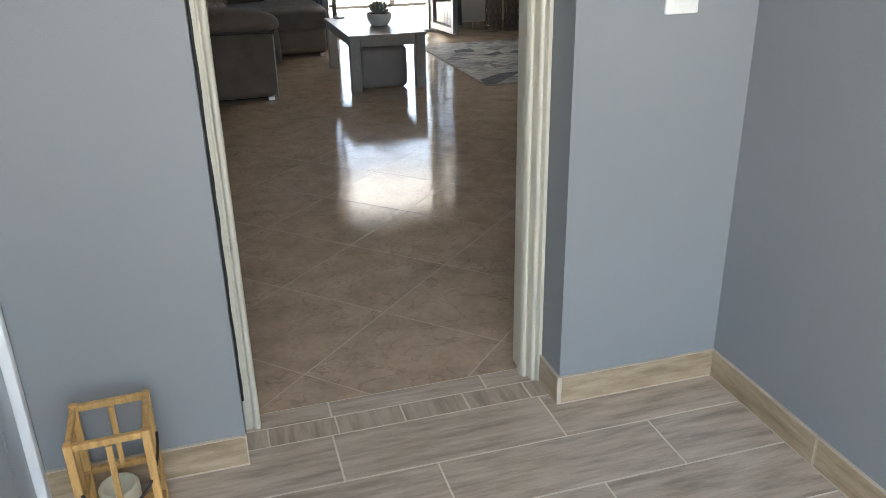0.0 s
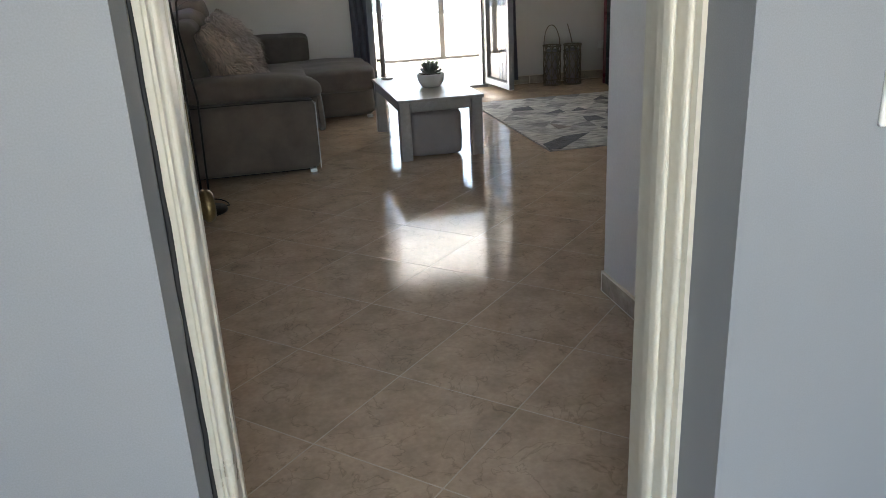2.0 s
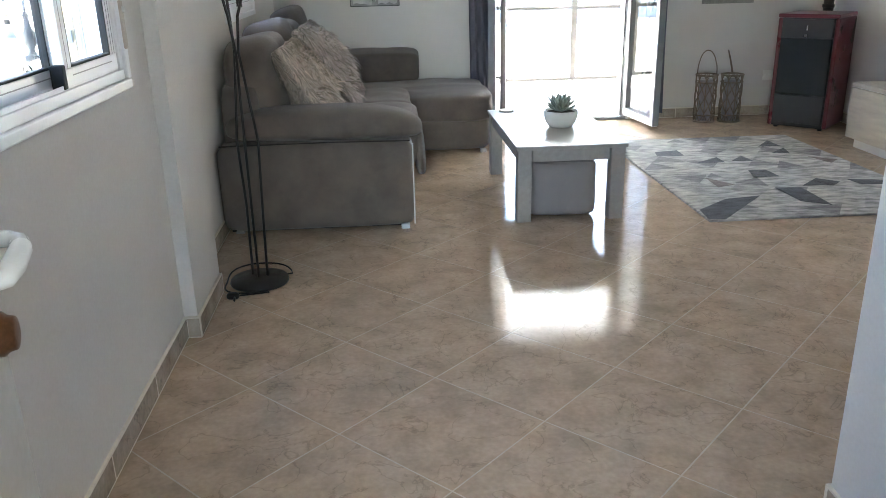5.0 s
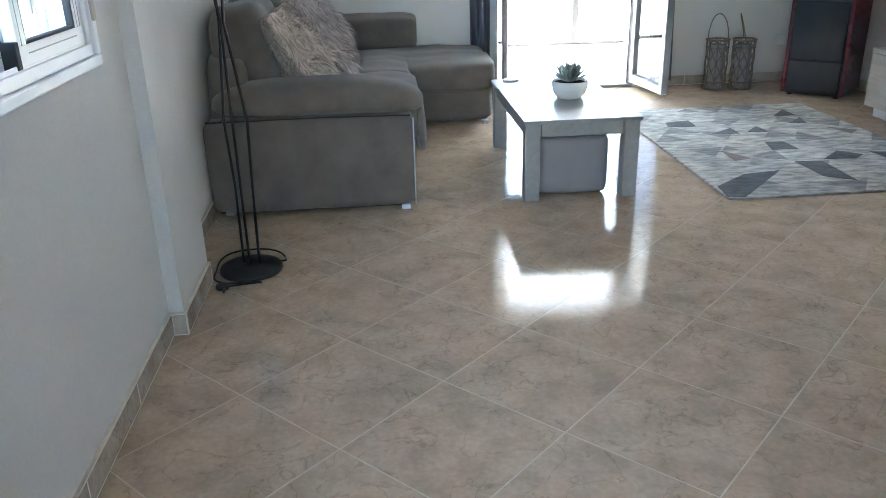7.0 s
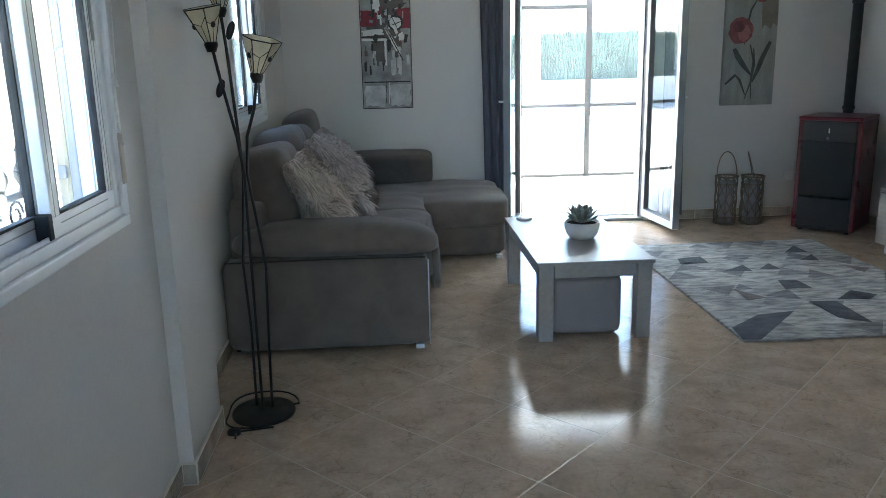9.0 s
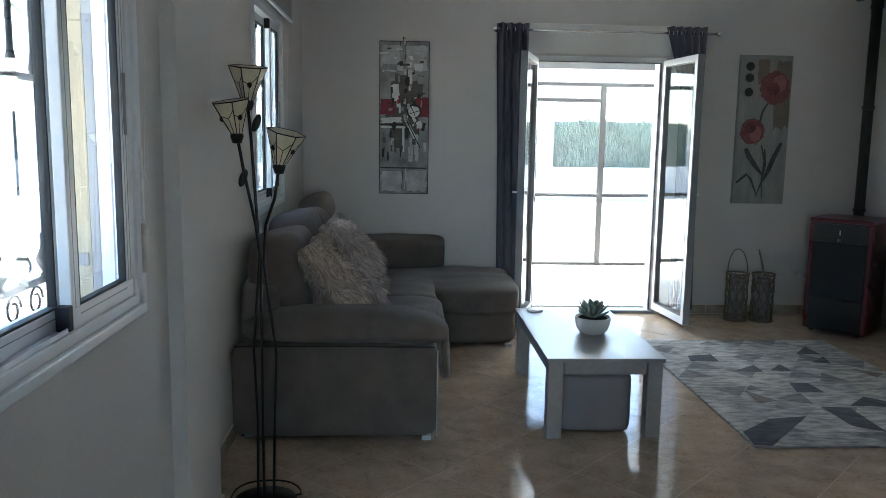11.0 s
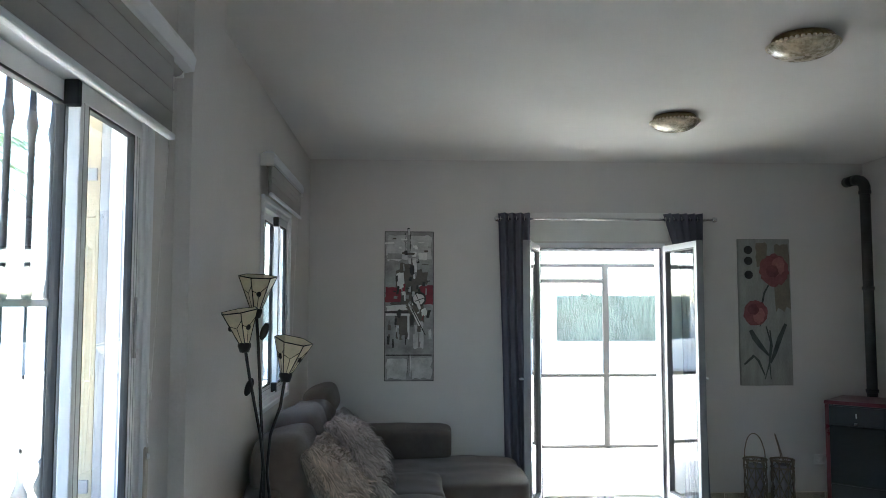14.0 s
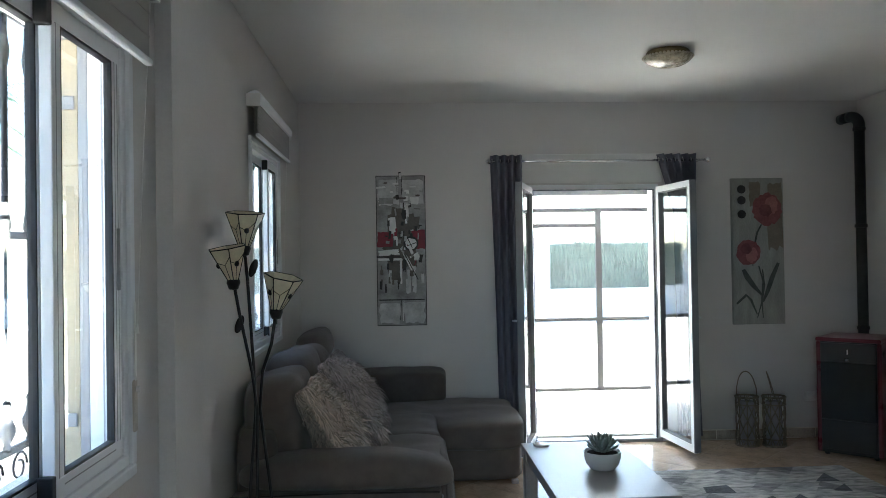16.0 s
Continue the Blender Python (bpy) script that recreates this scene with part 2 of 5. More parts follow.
def island_shade(m, lo, hi):
    """Each loose leaf a little lighter or darker than its neighbours."""
    mn, ml = m.node_tree.nodes, m.node_tree.links
    geo, mul, rmp = mn.new("ShaderNodeNewGeometry"), mn.new("ShaderNodeMix"), mn.new("ShaderNodeMapRange")
    mul.data_type, mul.blend_type = "RGBA", "MULTIPLY"
    rmp.inputs["To Min"].default_value, rmp.inputs["To Max"].default_value = lo, hi
    ml.new(geo.outputs["Random Per Island"], rmp.inputs["Value"])
    mul.inputs["Factor"].default_value = 1.0
    ml.new(mn["Principled BSDF"].inputs["Base Color"].links[0].from_socket, mul.inputs["A"])
    ml.new(rmp.outputs[0], mul.inputs["B"])
    ml.new(mul.outputs["Result"], mn["Principled BSDF"].inputs["Base Color"])


island_shade(M_HEDGE, 0.3, 1.7)


# ---- mesh tools ----
def box(bm, x0, x1, y0, y1, z0, z1, bevel=0.0, seg=2):
    vs = [bm.verts.new((x, y, z)) for x in (x0, x1) for y in (y0, y1) for z in (z0, z1)]
    fs = [bm.faces.new([vs[i] for i in q]) for q in ((0, 1, 3, 2), (4, 6, 7, 5), (0, 4, 5, 1), (2, 3, 7, 6), (0, 2, 6, 4), (1, 5, 7, 3))]
    if bevel:
        es = list({e for f in fs for e in f.edges})
        bmesh.ops.bevel(bm, geom=es, offset=bevel, segments=seg, affect="EDGES", profile=0.5)
    return bm


def rounded(bm, c, h, p=5.0, n=10, m=None, warp=None):
    """A soft box: half sizes h about c; a higher p gives squarer edges."""
    done = {}
    for ax in range(3):
        for sg in (-1, 1):
            grid = []
            for i in range(n + 1):
                row = []
                for j in range(n + 1):
                    u, v = math.tan((2 * i / n - 1) * math.pi / 4), math.tan((2 * j / n - 1) * math.pi / 4)
                    q = [0, 0, 0]
                    q[ax], q[(ax + 1) % 3], q[(ax + 2) % 3] = sg, u, v
                    key = tuple(round(w, 4) for w in q)
                    if key not in done:
                        r = sum(abs(w) ** p for w in q) ** (1 / p)
                        w = Vector((q[0] / r * h[0], q[1] / r * h[1], q[2] / r * h[2]))
                        if warp:
                            w = warp(w)
                        w = m @ w if m else w
                        done[key] = bm.verts.new(w + Vector(c))
                    row.append(done[key])
                grid.append(row)
            for i in range(n):
                for j in range(n):
                    f = [grid[i][j], grid[i + 1][j], grid[i + 1][j + 1], grid[i][j + 1]]
                    bm.faces.new(f if sg > 0 else f[::-1]).smooth = True
    return bm


def tube(bm, pts, r, n=8, caps=True):
    pts = [Vector(p) for p in pts]
    rs = r if isinstance(r, (list, tuple)) else [r] * len(pts)
    rings, ref = [], None
    for i, p in enumerate(pts):
        d = (pts[min(i + 1, len(pts) - 1)] - pts[max(i - 1, 0)]).normalized()
        if ref is None:
            ref = d.orthogonal().normalized()
        ref = (ref - d * ref.dot(d)).normalized()
        s = d.cross(ref)
        rings.append([bm.verts.new(p + (ref * math.cos(a) + s * math.sin(a)) * rs[i]) for a in (2 * math.pi * k / n for k in range(n))])
    for a, b in zip(rings, rings[1:]):
        for k in range(n):
            bm.faces.new((a[k], a[(k + 1) % n], b[(k + 1) % n], b[k])).smooth = True
    if caps:
        bm.faces.new(rings[0][::-1])
        bm.faces.new(rings[-1])
    return bm


def lathe(bm, profile, n=32, c=(0, 0, 0), m=None):
    rings = []
    for r, z in profile:
        ring = [Vector((r * math.cos(2 * math.pi * k / n), r * math.sin(2 * math.pi * k / n), z)) for k in range(n)]
        rings.append([bm.verts.new((m @ v if m else v) + Vector(c)) for v in ring])
    for a, b in zip(rings, rings[1:]):
        for k in range(n):
            bm.faces.new((a[k], a[(k + 1) % n], b[(k + 1) % n], b[k])).smooth = True
    bm.faces.new(rings[0][::-1])
    bm.faces.new(rings[-1])
    return bm


def prism(bm, poly, y0, y1):
    """A flat outline in x, z pushed from y0 to y1."""
    a = [bm.verts.new((x, y0, z)) for x, z in poly]
    b = [bm.verts.new((x, y1, z)) for x, z in poly]
    n = len(poly)
    bm.faces.new(a)
    bm.faces.new(b[::-1])
    for k in range(n):
        bm.faces.new((a[k], b[k], b[(k + 1) % n], a[(k + 1) % n]))
    return bm


def fresh():
    return bmesh.new()


def part(name, bm, material, parent=None, label=""):
    bmesh.ops.recalc_face_normals(bm, faces=bm.faces)
    me = bpy.data.meshes.new(name)
    bm.to_mesh(me)
    bm.free()
    for m in (material if isinstance(material, (list, tuple)) else [material]):
        me.materials.append(m)
    ob = new(name, me)
    if parent:
        ob.parent = parent
    if label:
        ob["label"] = label
    return ob


def thing(name, label, category, at=None, group="", kind=""):
    ob = new(name)
    ob.empty_display_size = 0.1
    if at:
        ob.matrix_basis = at
    return tagged(ob, label, category, group, kind)


def slab(name, boxes, material, label="", category="", bevel=0.0, parent=None):
    bm = fresh()
    for b in boxes:
        box(bm, *b, bevel=bevel)
    ob = part(name, bm, material, parent)
    if category:
        tagged(ob, label, category, kind="structure")
    return ob


# ---- rooms: shell ----
CEIL = 2.79
XW, XP, XF, XE, YN, YS = -0.385, -0.335, -0.455, 4.17, 8.71, 2.06
slab("wall_west_near", [(-0.58, XW, YS, 3.45, 0, CEIL), (-0.58, XW, 4.43, 4.715, 0, CEIL), (-0.58, XW, 3.45, 4.43, 0, 0.99), (-0.58, XW, 3.45, 4.43, 2.12, CEIL)], M_WALL, "warm white painted plaster wall with a sliding window", "wall")
slab("wall_pilaster", [(-0.58, XP, 4.715, 5.15, 0, CEIL)], M_WALL, "warm white plastered pilaster between the two windows", "wall")
slab("wall_west_far", [(-0.58, XF, 5.15, 6.58, 0, CEIL), (-0.58, XF, 7.55, YN + 0.3, 0, CEIL), (-0.58, XF, 6.58, 7.55, 0, 1.04), (-0.58, XF, 6.58, 7.55, 2.17, CEIL)], M_WALL, "warm white painted plaster wall behind the sofa", "wall")
slab("wall_north", [(XF, 1.39, YN, YN + 0.3, 0, CEIL), (2.475, XE, YN, YN + 0.3, 0, CEIL), (1.39, 2.475, YN, YN + 0.3, 2.11, CEIL)], M_WALL, "warm white painted wall with a double glass door", "wall")
slab("wall_east", [(XE, XE + 0.2, YS, YN + 0.3, 0, CEIL)], M_WALL, "warm white painted plaster wall", "wall")
slab("wall_partition", [(1.425, 1.545, YS, 3.50, 0, CEIL)], M_WALL, "warm white painted partition wall beside the entrance", "wall")
slab("wall_south", [(-0.70, -0.05, 1.94, YS, 0, CEIL), (0.92, XE + 0.2, 1.94, YS, 0, CEIL), (-0.05, 0.92, 1.94, YS, 2.10, CEIL)], M_WALL, "warm white painted wall round the entrance door", "wall")
slab("ceiling", [(-0.70, XE + 0.2, 1.80, YN + 0.3, CEIL, CEIL + 0.15)], M_CEIL, "plain matt white painted ceiling", "ceiling")
# hall before the entrance
slab("wall_hall_north", [(-0.41, 0.037, 1.80, 1.937, 0, 2.6), (0.862, 1.335, 1.80, 1.937, 0, 2.6), (0.037, 0.862, 1.80, 1.937, 2.12, 2.6)], M_HALL, "blue-grey painted hall wall round the doorway", "wall")
slab("wall_hall_east", [(1.335, 1.42, -1.6, 1.937, 0, 2.6)], M_HALL, "blue-grey painted hall side wall", "wall")
# openings in these two walls are assumed, out of view, to let daylight in
slab("wall_hall_west", [(-0.55, -0.45, -0.20, 1.937, 0, 2.6), (-0.55, -0.45, -1.6, -1.35, 0, 2.6), (-0.55, -0.45, -1.35, -0.20, 2.25, 2.6)], M_HALL, "blue-grey painted hall side wall with an assumed unseen opening", "wall")
slab("wall_hall_south", [(-0.55, -0.40, -1.7, -1.6, 0, 2.6), (1.22, 1.42, -1.7, -1.6, 0, 2.6), (-0.40, 1.22, -1.7, -1.6, 2.4, 2.6)], M_HALL, "blue-grey hall wall with an assumed unseen open entrance", "wall")
slab("ceiling_hall", [(-0.55, 1.42, -1.7, 1.80, 2.6, 2.7)], M_CEIL, "plain white hall ceiling", "ceiling")
# ---- skirting, frames ----
def skirting(name, runs, h, t, material, label, line=0.006, grout=None):
    """Tiles along straight runs (x0, y0, x1, y1, side normal), each tile a piece with a pale joint line above."""
    root = thing(name, label, "baseboard", kind="structure")
    for x0, y0, x1, y1, nx, ny in runs:
        L = math.hypot(x1 - x0, y1 - y0)
        k = max(1, round(L / 0.43))
        for i in range(k):
            a, b = i / k + (0.0028 / L if i else 0.003 / L), (i + 1) / k - 0.0028 / L
            xa, ya, xb, yb = x0 + (x1 - x0) * a, y0 + (y1 - y0) * a, x0 + (x1 - x0) * b, y0 + (y1 - y0) * b
            bm = fresh()
            box(bm, min(xa, xb, xa + nx * t, xb + nx * t), max(xa, xb, xa + nx * t, xb + nx * t), min(ya, yb, ya + ny * t, yb + ny * t), max(ya, yb, ya + ny * t, yb + ny * t), 0.004, h, 0.0015, 1)
            part("skirting_tile", bm, material, root)
        bm = fresh()
        e = t * 0.9
        box(bm, min(x0, x1, x0 + nx * e, x1 + nx * e), max(x0, x1, x0 + nx * e, x1 + nx * e), min(y0, y1, y0 + ny * e, y1 + ny * e), max(y0, y1, y0 + ny * e, y1 + ny * e), 0.0, h + line)
        part("joint", bm, grout or M_GROUT_W, root, "pale grout joint")
    return root


skirting("baseboard_living_room", [
    (XW, YS, XW, 4.715, 1, 0), (XW + 0.009, 4.715, XP + 0.009, 4.715, 0, -1), (XP, 4.715, XP, 5.15, 1, 0), (XF + 0.01, 5.15, XP + 0.009, 5.15, 0, 1),
    (XF, 5.16, XF, YN, 1, 0), (XF + 0.01, YN, 1.34, YN, 0, -1), (2.50, YN, XE, YN, 0, -1), (XE, 2.1, XE, YN - 0.01, -1, 0),
    (1.425, 2.1, 1.425, 3.50, -1, 0), (1.416, 3.50, 1.554, 3.50, 0, 1), (1.545, 2.1, 1.545, 3.50, 1, 0)], 0.078, 0.010, M_SKIRT, "beige marbled tile skirting with white joints")
skirting("baseboard_hall", [(-0.41, 1.80, 0.039, 1.80, 0, -1), (0.862, 1.80, 1.335, 1.80, 0, -1), (0.862, 1.792, 0.862, 1.915, -1, 0), (1.335, -1.6, 1.335, 1.79, -1, 0)], 0.082, 0.010, M_SKIRT_W, "wood-look tile skirting with pale joints", 0.002, M_GROUT)

# entrance door frame
fr = thing("door_frame_1", "cream gloss painted wooden door frame with ribbed moulding", "door frame", kind="structure")


def column(bm, outline, z0, z1):
    """A moulding profile in x, y drawn up from z0 to z1."""
    lo, hi = [[bm.verts.new((x, y, z)) for x, y in outline] for z in (z0, z1)]
    n = len(outline)
    bm.faces.new(lo)
    bm.faces.new(hi[::-1])
    for k in range(n):
        bm.faces.new((lo[k], lo[(k + 1) % n], hi[(k + 1) % n], hi[k]))
    return bm


def rib(xa, xb, y, d):
    return [(xa + (xb - xa) * (1 - math.cos(a)) / 2, y - d * math.sin(a)) for a in np.linspace(0.25, math.pi - 0.25, 7)]


part("jamb", column(fresh(), [(0.036, 2.07), (0.036, 1.942), (0.0385, 1.9385), (0.0535, 1.9385), (0.0555, 1.944), (0.060, 1.945)] + rib(0.061, 0.077, 1.942, 0.011)
     + [(0.0775, 1.947), (0.0775, 1.990), (0.075, 1.993), (0.075, 2.030), (0.0785, 2.033), (0.0785, 2.07)], 0, 2.13), M_CREAM, fr)
part("jamb", column(fresh(), [(0.8615, 2.05), (0.8615, 1.921), (0.860, 1.918), (0.851, 1.918), (0.8495, 1.926)] + [(x - 0.0, y) for x, y in rib(0.8485, 0.833, 1.936, 0.011)] + [(0.832, 1.948)] + rib(0.831, 0.816, 1.962, 0.012)
     + [(0.8145, 1.968), (0.8145, 1.987), (0.822, 1.990), (0.826, 2.05)], 0, 2.13), M_CREAM, fr)
bm = fresh()
box(bm, 0.0775, 0.814, 1.935, 2.005, 2.075, 2.13, 0.003)
part("head", bm, M_CREAM, fr)
# black line drawn for both the paint gap and the wall return's shade
bm = fresh()
rng = random.Random(3)
pts_seal = [(0.0405 + rng.uniform(-0.0012, 0.0012), 1.9385, 0.09 + 0.05 * i) for i in range(41)]
tube(bm, pts_seal, [0.0035 + rng.uniform(-0.001, 0.0012) for _ in pts_seal], 6)
part("gap_and_shade", bm, M_SEAL, fr, "ragged dark line for the paint gap and the shaded wall return")

# entrance door, open into the room
door = thing("door_1", "white painted panelled entrance door standing open", "door", pose(0.068, 2.074, 0, 0, 0, 101), kind="structure")
DW, DT = 0.815, 0.042
bm = fresh()
box(bm, 0, DW, 0, DT, 0.012, 2.06, 0.003)
part("door_leaf", bm, M_DOOR, door)
for zz0, zz1 in ((0.15, 0.740), (0.895, 1.93)):
    for x0, x1 in ((0.10, 0.645),):
        for side in (-0.007, DT - 0.001):
            bm = fresh()
            for w, d in ((0.0, 0.008), (0.022, 0.0055)):
                for q in ((x0 + w, x1 - w, zz0 + w, zz0 + w + 0.018), (x0 + w, x1 - w, zz1 - w - 0.018, zz1 - w), (x0 + w, x0 + w + 0.018, zz0 + w + 0.018, zz1 - w - 0.018), (x1 - w - 0.018, x1 - w, zz0 + w + 0.018, zz1 - w - 0.018)):
                    box(bm, q[0], q[1], side, side + d, q[2], q[3], 0.003)
            part("panel_moulding", bm, M_DOOR, door)
kx, kz = 0.406, 0.808
bm = fresh()
turn_k = Matrix.Rotation(radians(90), 4, "X")
lathe(bm, [(0.001, 0), (0.044, 0.0), (0.044, 0.004), (0.038, 0.010), (0.018, 0.018), (0.014, 0.034), (0.016, 0.042), (0.027, 0.047), (0.030, 0.050), (0.030, 0.053), (0.036, 0.058), (0.037, 0.065), (0.033, 0.074), (0.026, 0.079), (0.001, 0.080)], 28, (kx, 0.0, kz), turn_k)
part("door_knob", bm, M_BRASS, door, "aged brass round door knob")
bm = fresh()
box(bm, DW - 0.046, DW - 0.008, -0.012, 0.0, 0.955, 1.040, 0.004)
tube(bm, [(DW - 0.03, -0.005, 1.005), (DW - 0.03, -0.036, 1.005), (DW - 0.038, -0.047, 1.003), (DW - 0.055, -0.052, 1.000), (DW - 0.100, -0.052, 0.994), (DW - 0.118, -0.047, 0.990), (DW - 0.125, -0.034, 0.988), (DW - 0.125, -0.016, 0.988)], [0.010, 0.010, 0.011, 0.012, 0.013, 0.013, 0.012, 0.010], 10)
part("door_handle", bm, M_WHITEP, door, "white lever handle on a backplate")
bm = fresh()
lathe(bm, [(0.001, 0), (0.027, 0.0), (0.027, 0.012), (0.022, 0.018), (0.020, 0.026), (0.012, 0.028), (0.001, 0.028)], 24, (DW - 0.045, 0.0, 0.895), turn_k)
part("lock_cylinder", bm, M_BROWNM, door, "brown bronze lock cylinder")
for z in (0.25, 1.0, 1.8):
    bm = fresh()
    tube(bm, [(-0.004, -0.004, z), (-0.004, -0.004, z + 0.09)], 0.008, 10)
    part("hinge", bm, M_BRASS, door)

# hall: side door edge with an aluminium frame
sd = thing("door_2", "pale blue-grey panelled side door in a white metal frame", "door", kind="structure")
bm = fresh()
box(bm, -0.45, -0.408, 1.766, 1.795, 0, 2.15, 0.004)
part("door_frame", bm, M_ALU, sd, "white metal frame")
for i in range(9):
    bm = fresh()
    y1 = 1.762 - i * 0.105
    box(bm, -0.45, -0.428, y1 - 0.103, y1, 0.01, 2.13, 0.004)
    part("panel_board", bm, M_PANEL, sd)

# light switch
sw = thing("light_switch", "square white plastic rocker light switch", "light switch", pose(1.124, 1.80, 1.052))
bm = fresh()
box(bm, -0.042, 0.042, -0.009, 0, -0.042, 0.042, 0.003)
part("plate", bm, M_WHITEP, sw)
bm = fresh()
box(bm, -0.024, 0.024, -0.013, -0.006, -0.024, 0.024, 0.002)
part("rocker", bm, M_WHITEP, sw)

# wooden lantern on the hall floor
lan = thing("lantern", "square pine wood candle lantern with a black wire handle", "lantern", pose(-0.228, 1.655, 0, 0, 0, 3))
LW, LH = 0.073, 0.29
for sx in (-1, 1):
    for sy in (-1, 1):
        bm = fresh()
        box(bm, sx * LW - 0.0085, sx * LW + 0.0085, sy * LW - 0.0085, sy * LW + 0.0085, 0, LH, 0.002)
        part("post", bm, M_PINE, lan)
for z in (0.02, 0.115, LH - 0.010):
    for s in (-1, 1):
        bm = fresh()
        box(bm, -LW + 0.0085, LW - 0.0085, s * LW - 0.006, s * LW + 0.006, z - 0.0075, z + 0.0075, 0.0015)
        part("rail", bm, M_PINE, lan)
        bm = fresh()
        box(bm, s * LW - 0.006, s * LW + 0.006, -LW + 0.0085, LW - 0.0085, z - 0.0075, z + 0.0075, 0.0015)
        part("rail", bm, M_PINE, lan)
for s in (-1, 1):
    bm = fresh()
    box(bm, -0.006, 0.006, s * LW - 0.005, s * LW + 0.005, 0.11, LH - 0.022, 0.0015)
    part("bar", bm, M_PINE, lan)
    bm = fresh()
    box(bm, s * LW - 0.005, s * LW + 0.005, -0.006, 0.006, 0.11, LH - 0.022, 0.0015)
    part("bar", bm, M_PINE, lan)
bm = fresh()
box(bm, -LW + 0.01, LW - 0.01, -LW + 0.01, LW - 0.01, 0.006, 0.018, 0.002)
part("bottom_board", bm, M_PINE, lan)
bm = fresh()
hp = []
for i in range(25):
    a = math.pi * i / 24
    dip = 0.012 if 10 < i < 14 else 0
    hp.append((-0.088 * math.cos(a), -0.010 - 0.095 * math.sin(a) ** 0.7, 0.235 - 0.105 * math.sin(a) + dip))
tube(bm, hp, 0.0032, 7)
part("handle", bm, M_IRON, lan, "black wire handle hanging forward")
bm = fresh()
lathe(bm, [(0.001, 0), (0.041, 0), (0.042, 0.004), (0.042, 0.098), (0.038, 0.104), (0.030, 0.098), (0.001, 0.096)], 32)
cand = part("candle", bm, M_WAX)
cand.matrix_basis = pose(-0.235, 1.650, 0.018)
tagged(cand, "thick ivory pillar candle inside the lantern", "candle")


# ---- windows ----
def sliding_window(name, y0, y1, z0, z1, xin, ym):
    """Two sliding sashes in a white aluminium frame; the far sash runs on the inner track and begins at ym."""
    w = thing(name, "white aluminium sliding window with two sashes", "window", kind="structure")
    t = 0.030
    bm = fresh()
    for q in ((y0, y1, z0, z0 + t), (y0, y1, z1 - t, z1), (y0, y0 + t, z0 + t, z1 - t), (y1 - t, y1, z0 + t, z1 - t)):
        box(bm, xin - 0.085, xin + 0.008, q[0], q[1], q[2], q[3], 0.003)
    frm = part("window_frame", bm, M_ALU, w)
    bm = fresh()
    for dx in (0.016, 0.048):
        for yy, dd in ((y0 + t, 1), (y1 - t, -1)):
            box(bm, xin - dx - 0.002, xin - dx + 0.002, min(yy, yy + dd * 0.0015), max(yy, yy + dd * 0.0015), z0 + t, z1 - t)
    part("track_groove", bm, M_ALU_G, frm)
    bm = fresh()
    for dx in (0.0, 0.034, 0.068):
        box(bm, xin - dx - 0.004, xin - dx, y0 + t, y1 - t, z0 + t, z0 + t + 0.012, 0.001, 1)
    part("track_rail", bm, M_ALU, frm)
    bm = fresh()
    for q in ((y0 - 0.028, y1 + 0.028, z0 - 0.030, z0), (y0 - 0.028, y1 + 0.028, z1, z1 + 0.03), (y0 - 0.028, y0, z0, z1), (y1, y1 + 0.028, z0, z1)):
        box(bm, xin + 0.001, xin + 0.020, q[0], q[1], q[2], q[3], 0.005)
    part("window_trim", bm, M_ALU, w)
    for a, b, sa, sb, xs in ((y0 + t, ym + 0.055, 0.055, 0.050, xin - 0.046), (ym, y1 - t, 0.046, 0.050, xin - 0.012)):
        s, zb, zt = 0.045, z0 + t + 0.004, z1 - t - 0.002
        bm = fresh()
        for q in ((a, b, zb, zb + s), (a, b, zt - s, zt), (a, a + sa, zb + s, zt - s), (b - sb, b, zb + s, zt - s)):
            box(bm, xs - 0.014, xs + 0.014, q[0], q[1], q[2], q[3], 0.003)
        sash = part("sash", bm, M_ALU, w)
        bm = fresh()
        for q in ((a + sa, b - sb, zb + s, zb + s + 0.006), (a + sa, b - sb, zt - s - 0.006, zt - s), (a + sa, a + sa + 0.006, zb + s, zt - s), (b - sb - 0.006, b - sb, zb + s, zt - s)):
            box(bm, xs - 0.010, xs + 0.0125, q[0], q[1], q[2], q[3])
        part("seal", bm, M_SEAL, sash)
        bm = fresh()
        for yy in (a + sa * 0.42, b - sb * 0.36, b - sb * 0.74):
            box(bm, xs + 0.0130, xs + 0.0146, yy - 0.0015, yy + 0.0015, zb + s, zt - s)
        box(bm, xs + 0.0130, xs + 0.0146, a + sa, b - sb, zb + s * 0.55, zb + s * 0.55 + 0.003)
        part("groove", bm, M_ALU_G, sash)
        bm = fresh()
        box(bm, xs - 0.003, xs + 0.003, a + sa, b - sb, zb + s, zt - s)
        g = part("pane", bm, M_GLASS, w)
        g.visible_shadow = False
    bm = fresh()
    for zc in (z0 + t + 0.030, z1 - t - 0.032):
        box(bm, xin - 0.028, xin + 0.004, ym - 0.022, ym + 0.0, zc - 0.028, zc + 0.030, 0.003)
    part("meeting_cap", bm, M_SEAL, w, "black plastic sash cap")
    bm = fresh()
    box(bm, xin + 0.002, xin + 0.008, y1 - t - 0.030, y1 - t - 0.020, (z0 + z1) / 2 - 0.10, (z0 + z1) / 2 + 0.06, 0.001, 1)
    part("finger_pull", bm, M_ALU_G, w, "recessed grey finger pull")
    bm = fresh()
    box(bm, -0.62, xin - 0.09, y0 - 0.005, y1 + 0.005, z0 - 0.03, z0 + 0.004, 0.004)
    part("window_sill", bm, M_WHITEW, w, "pale stone outer sill")
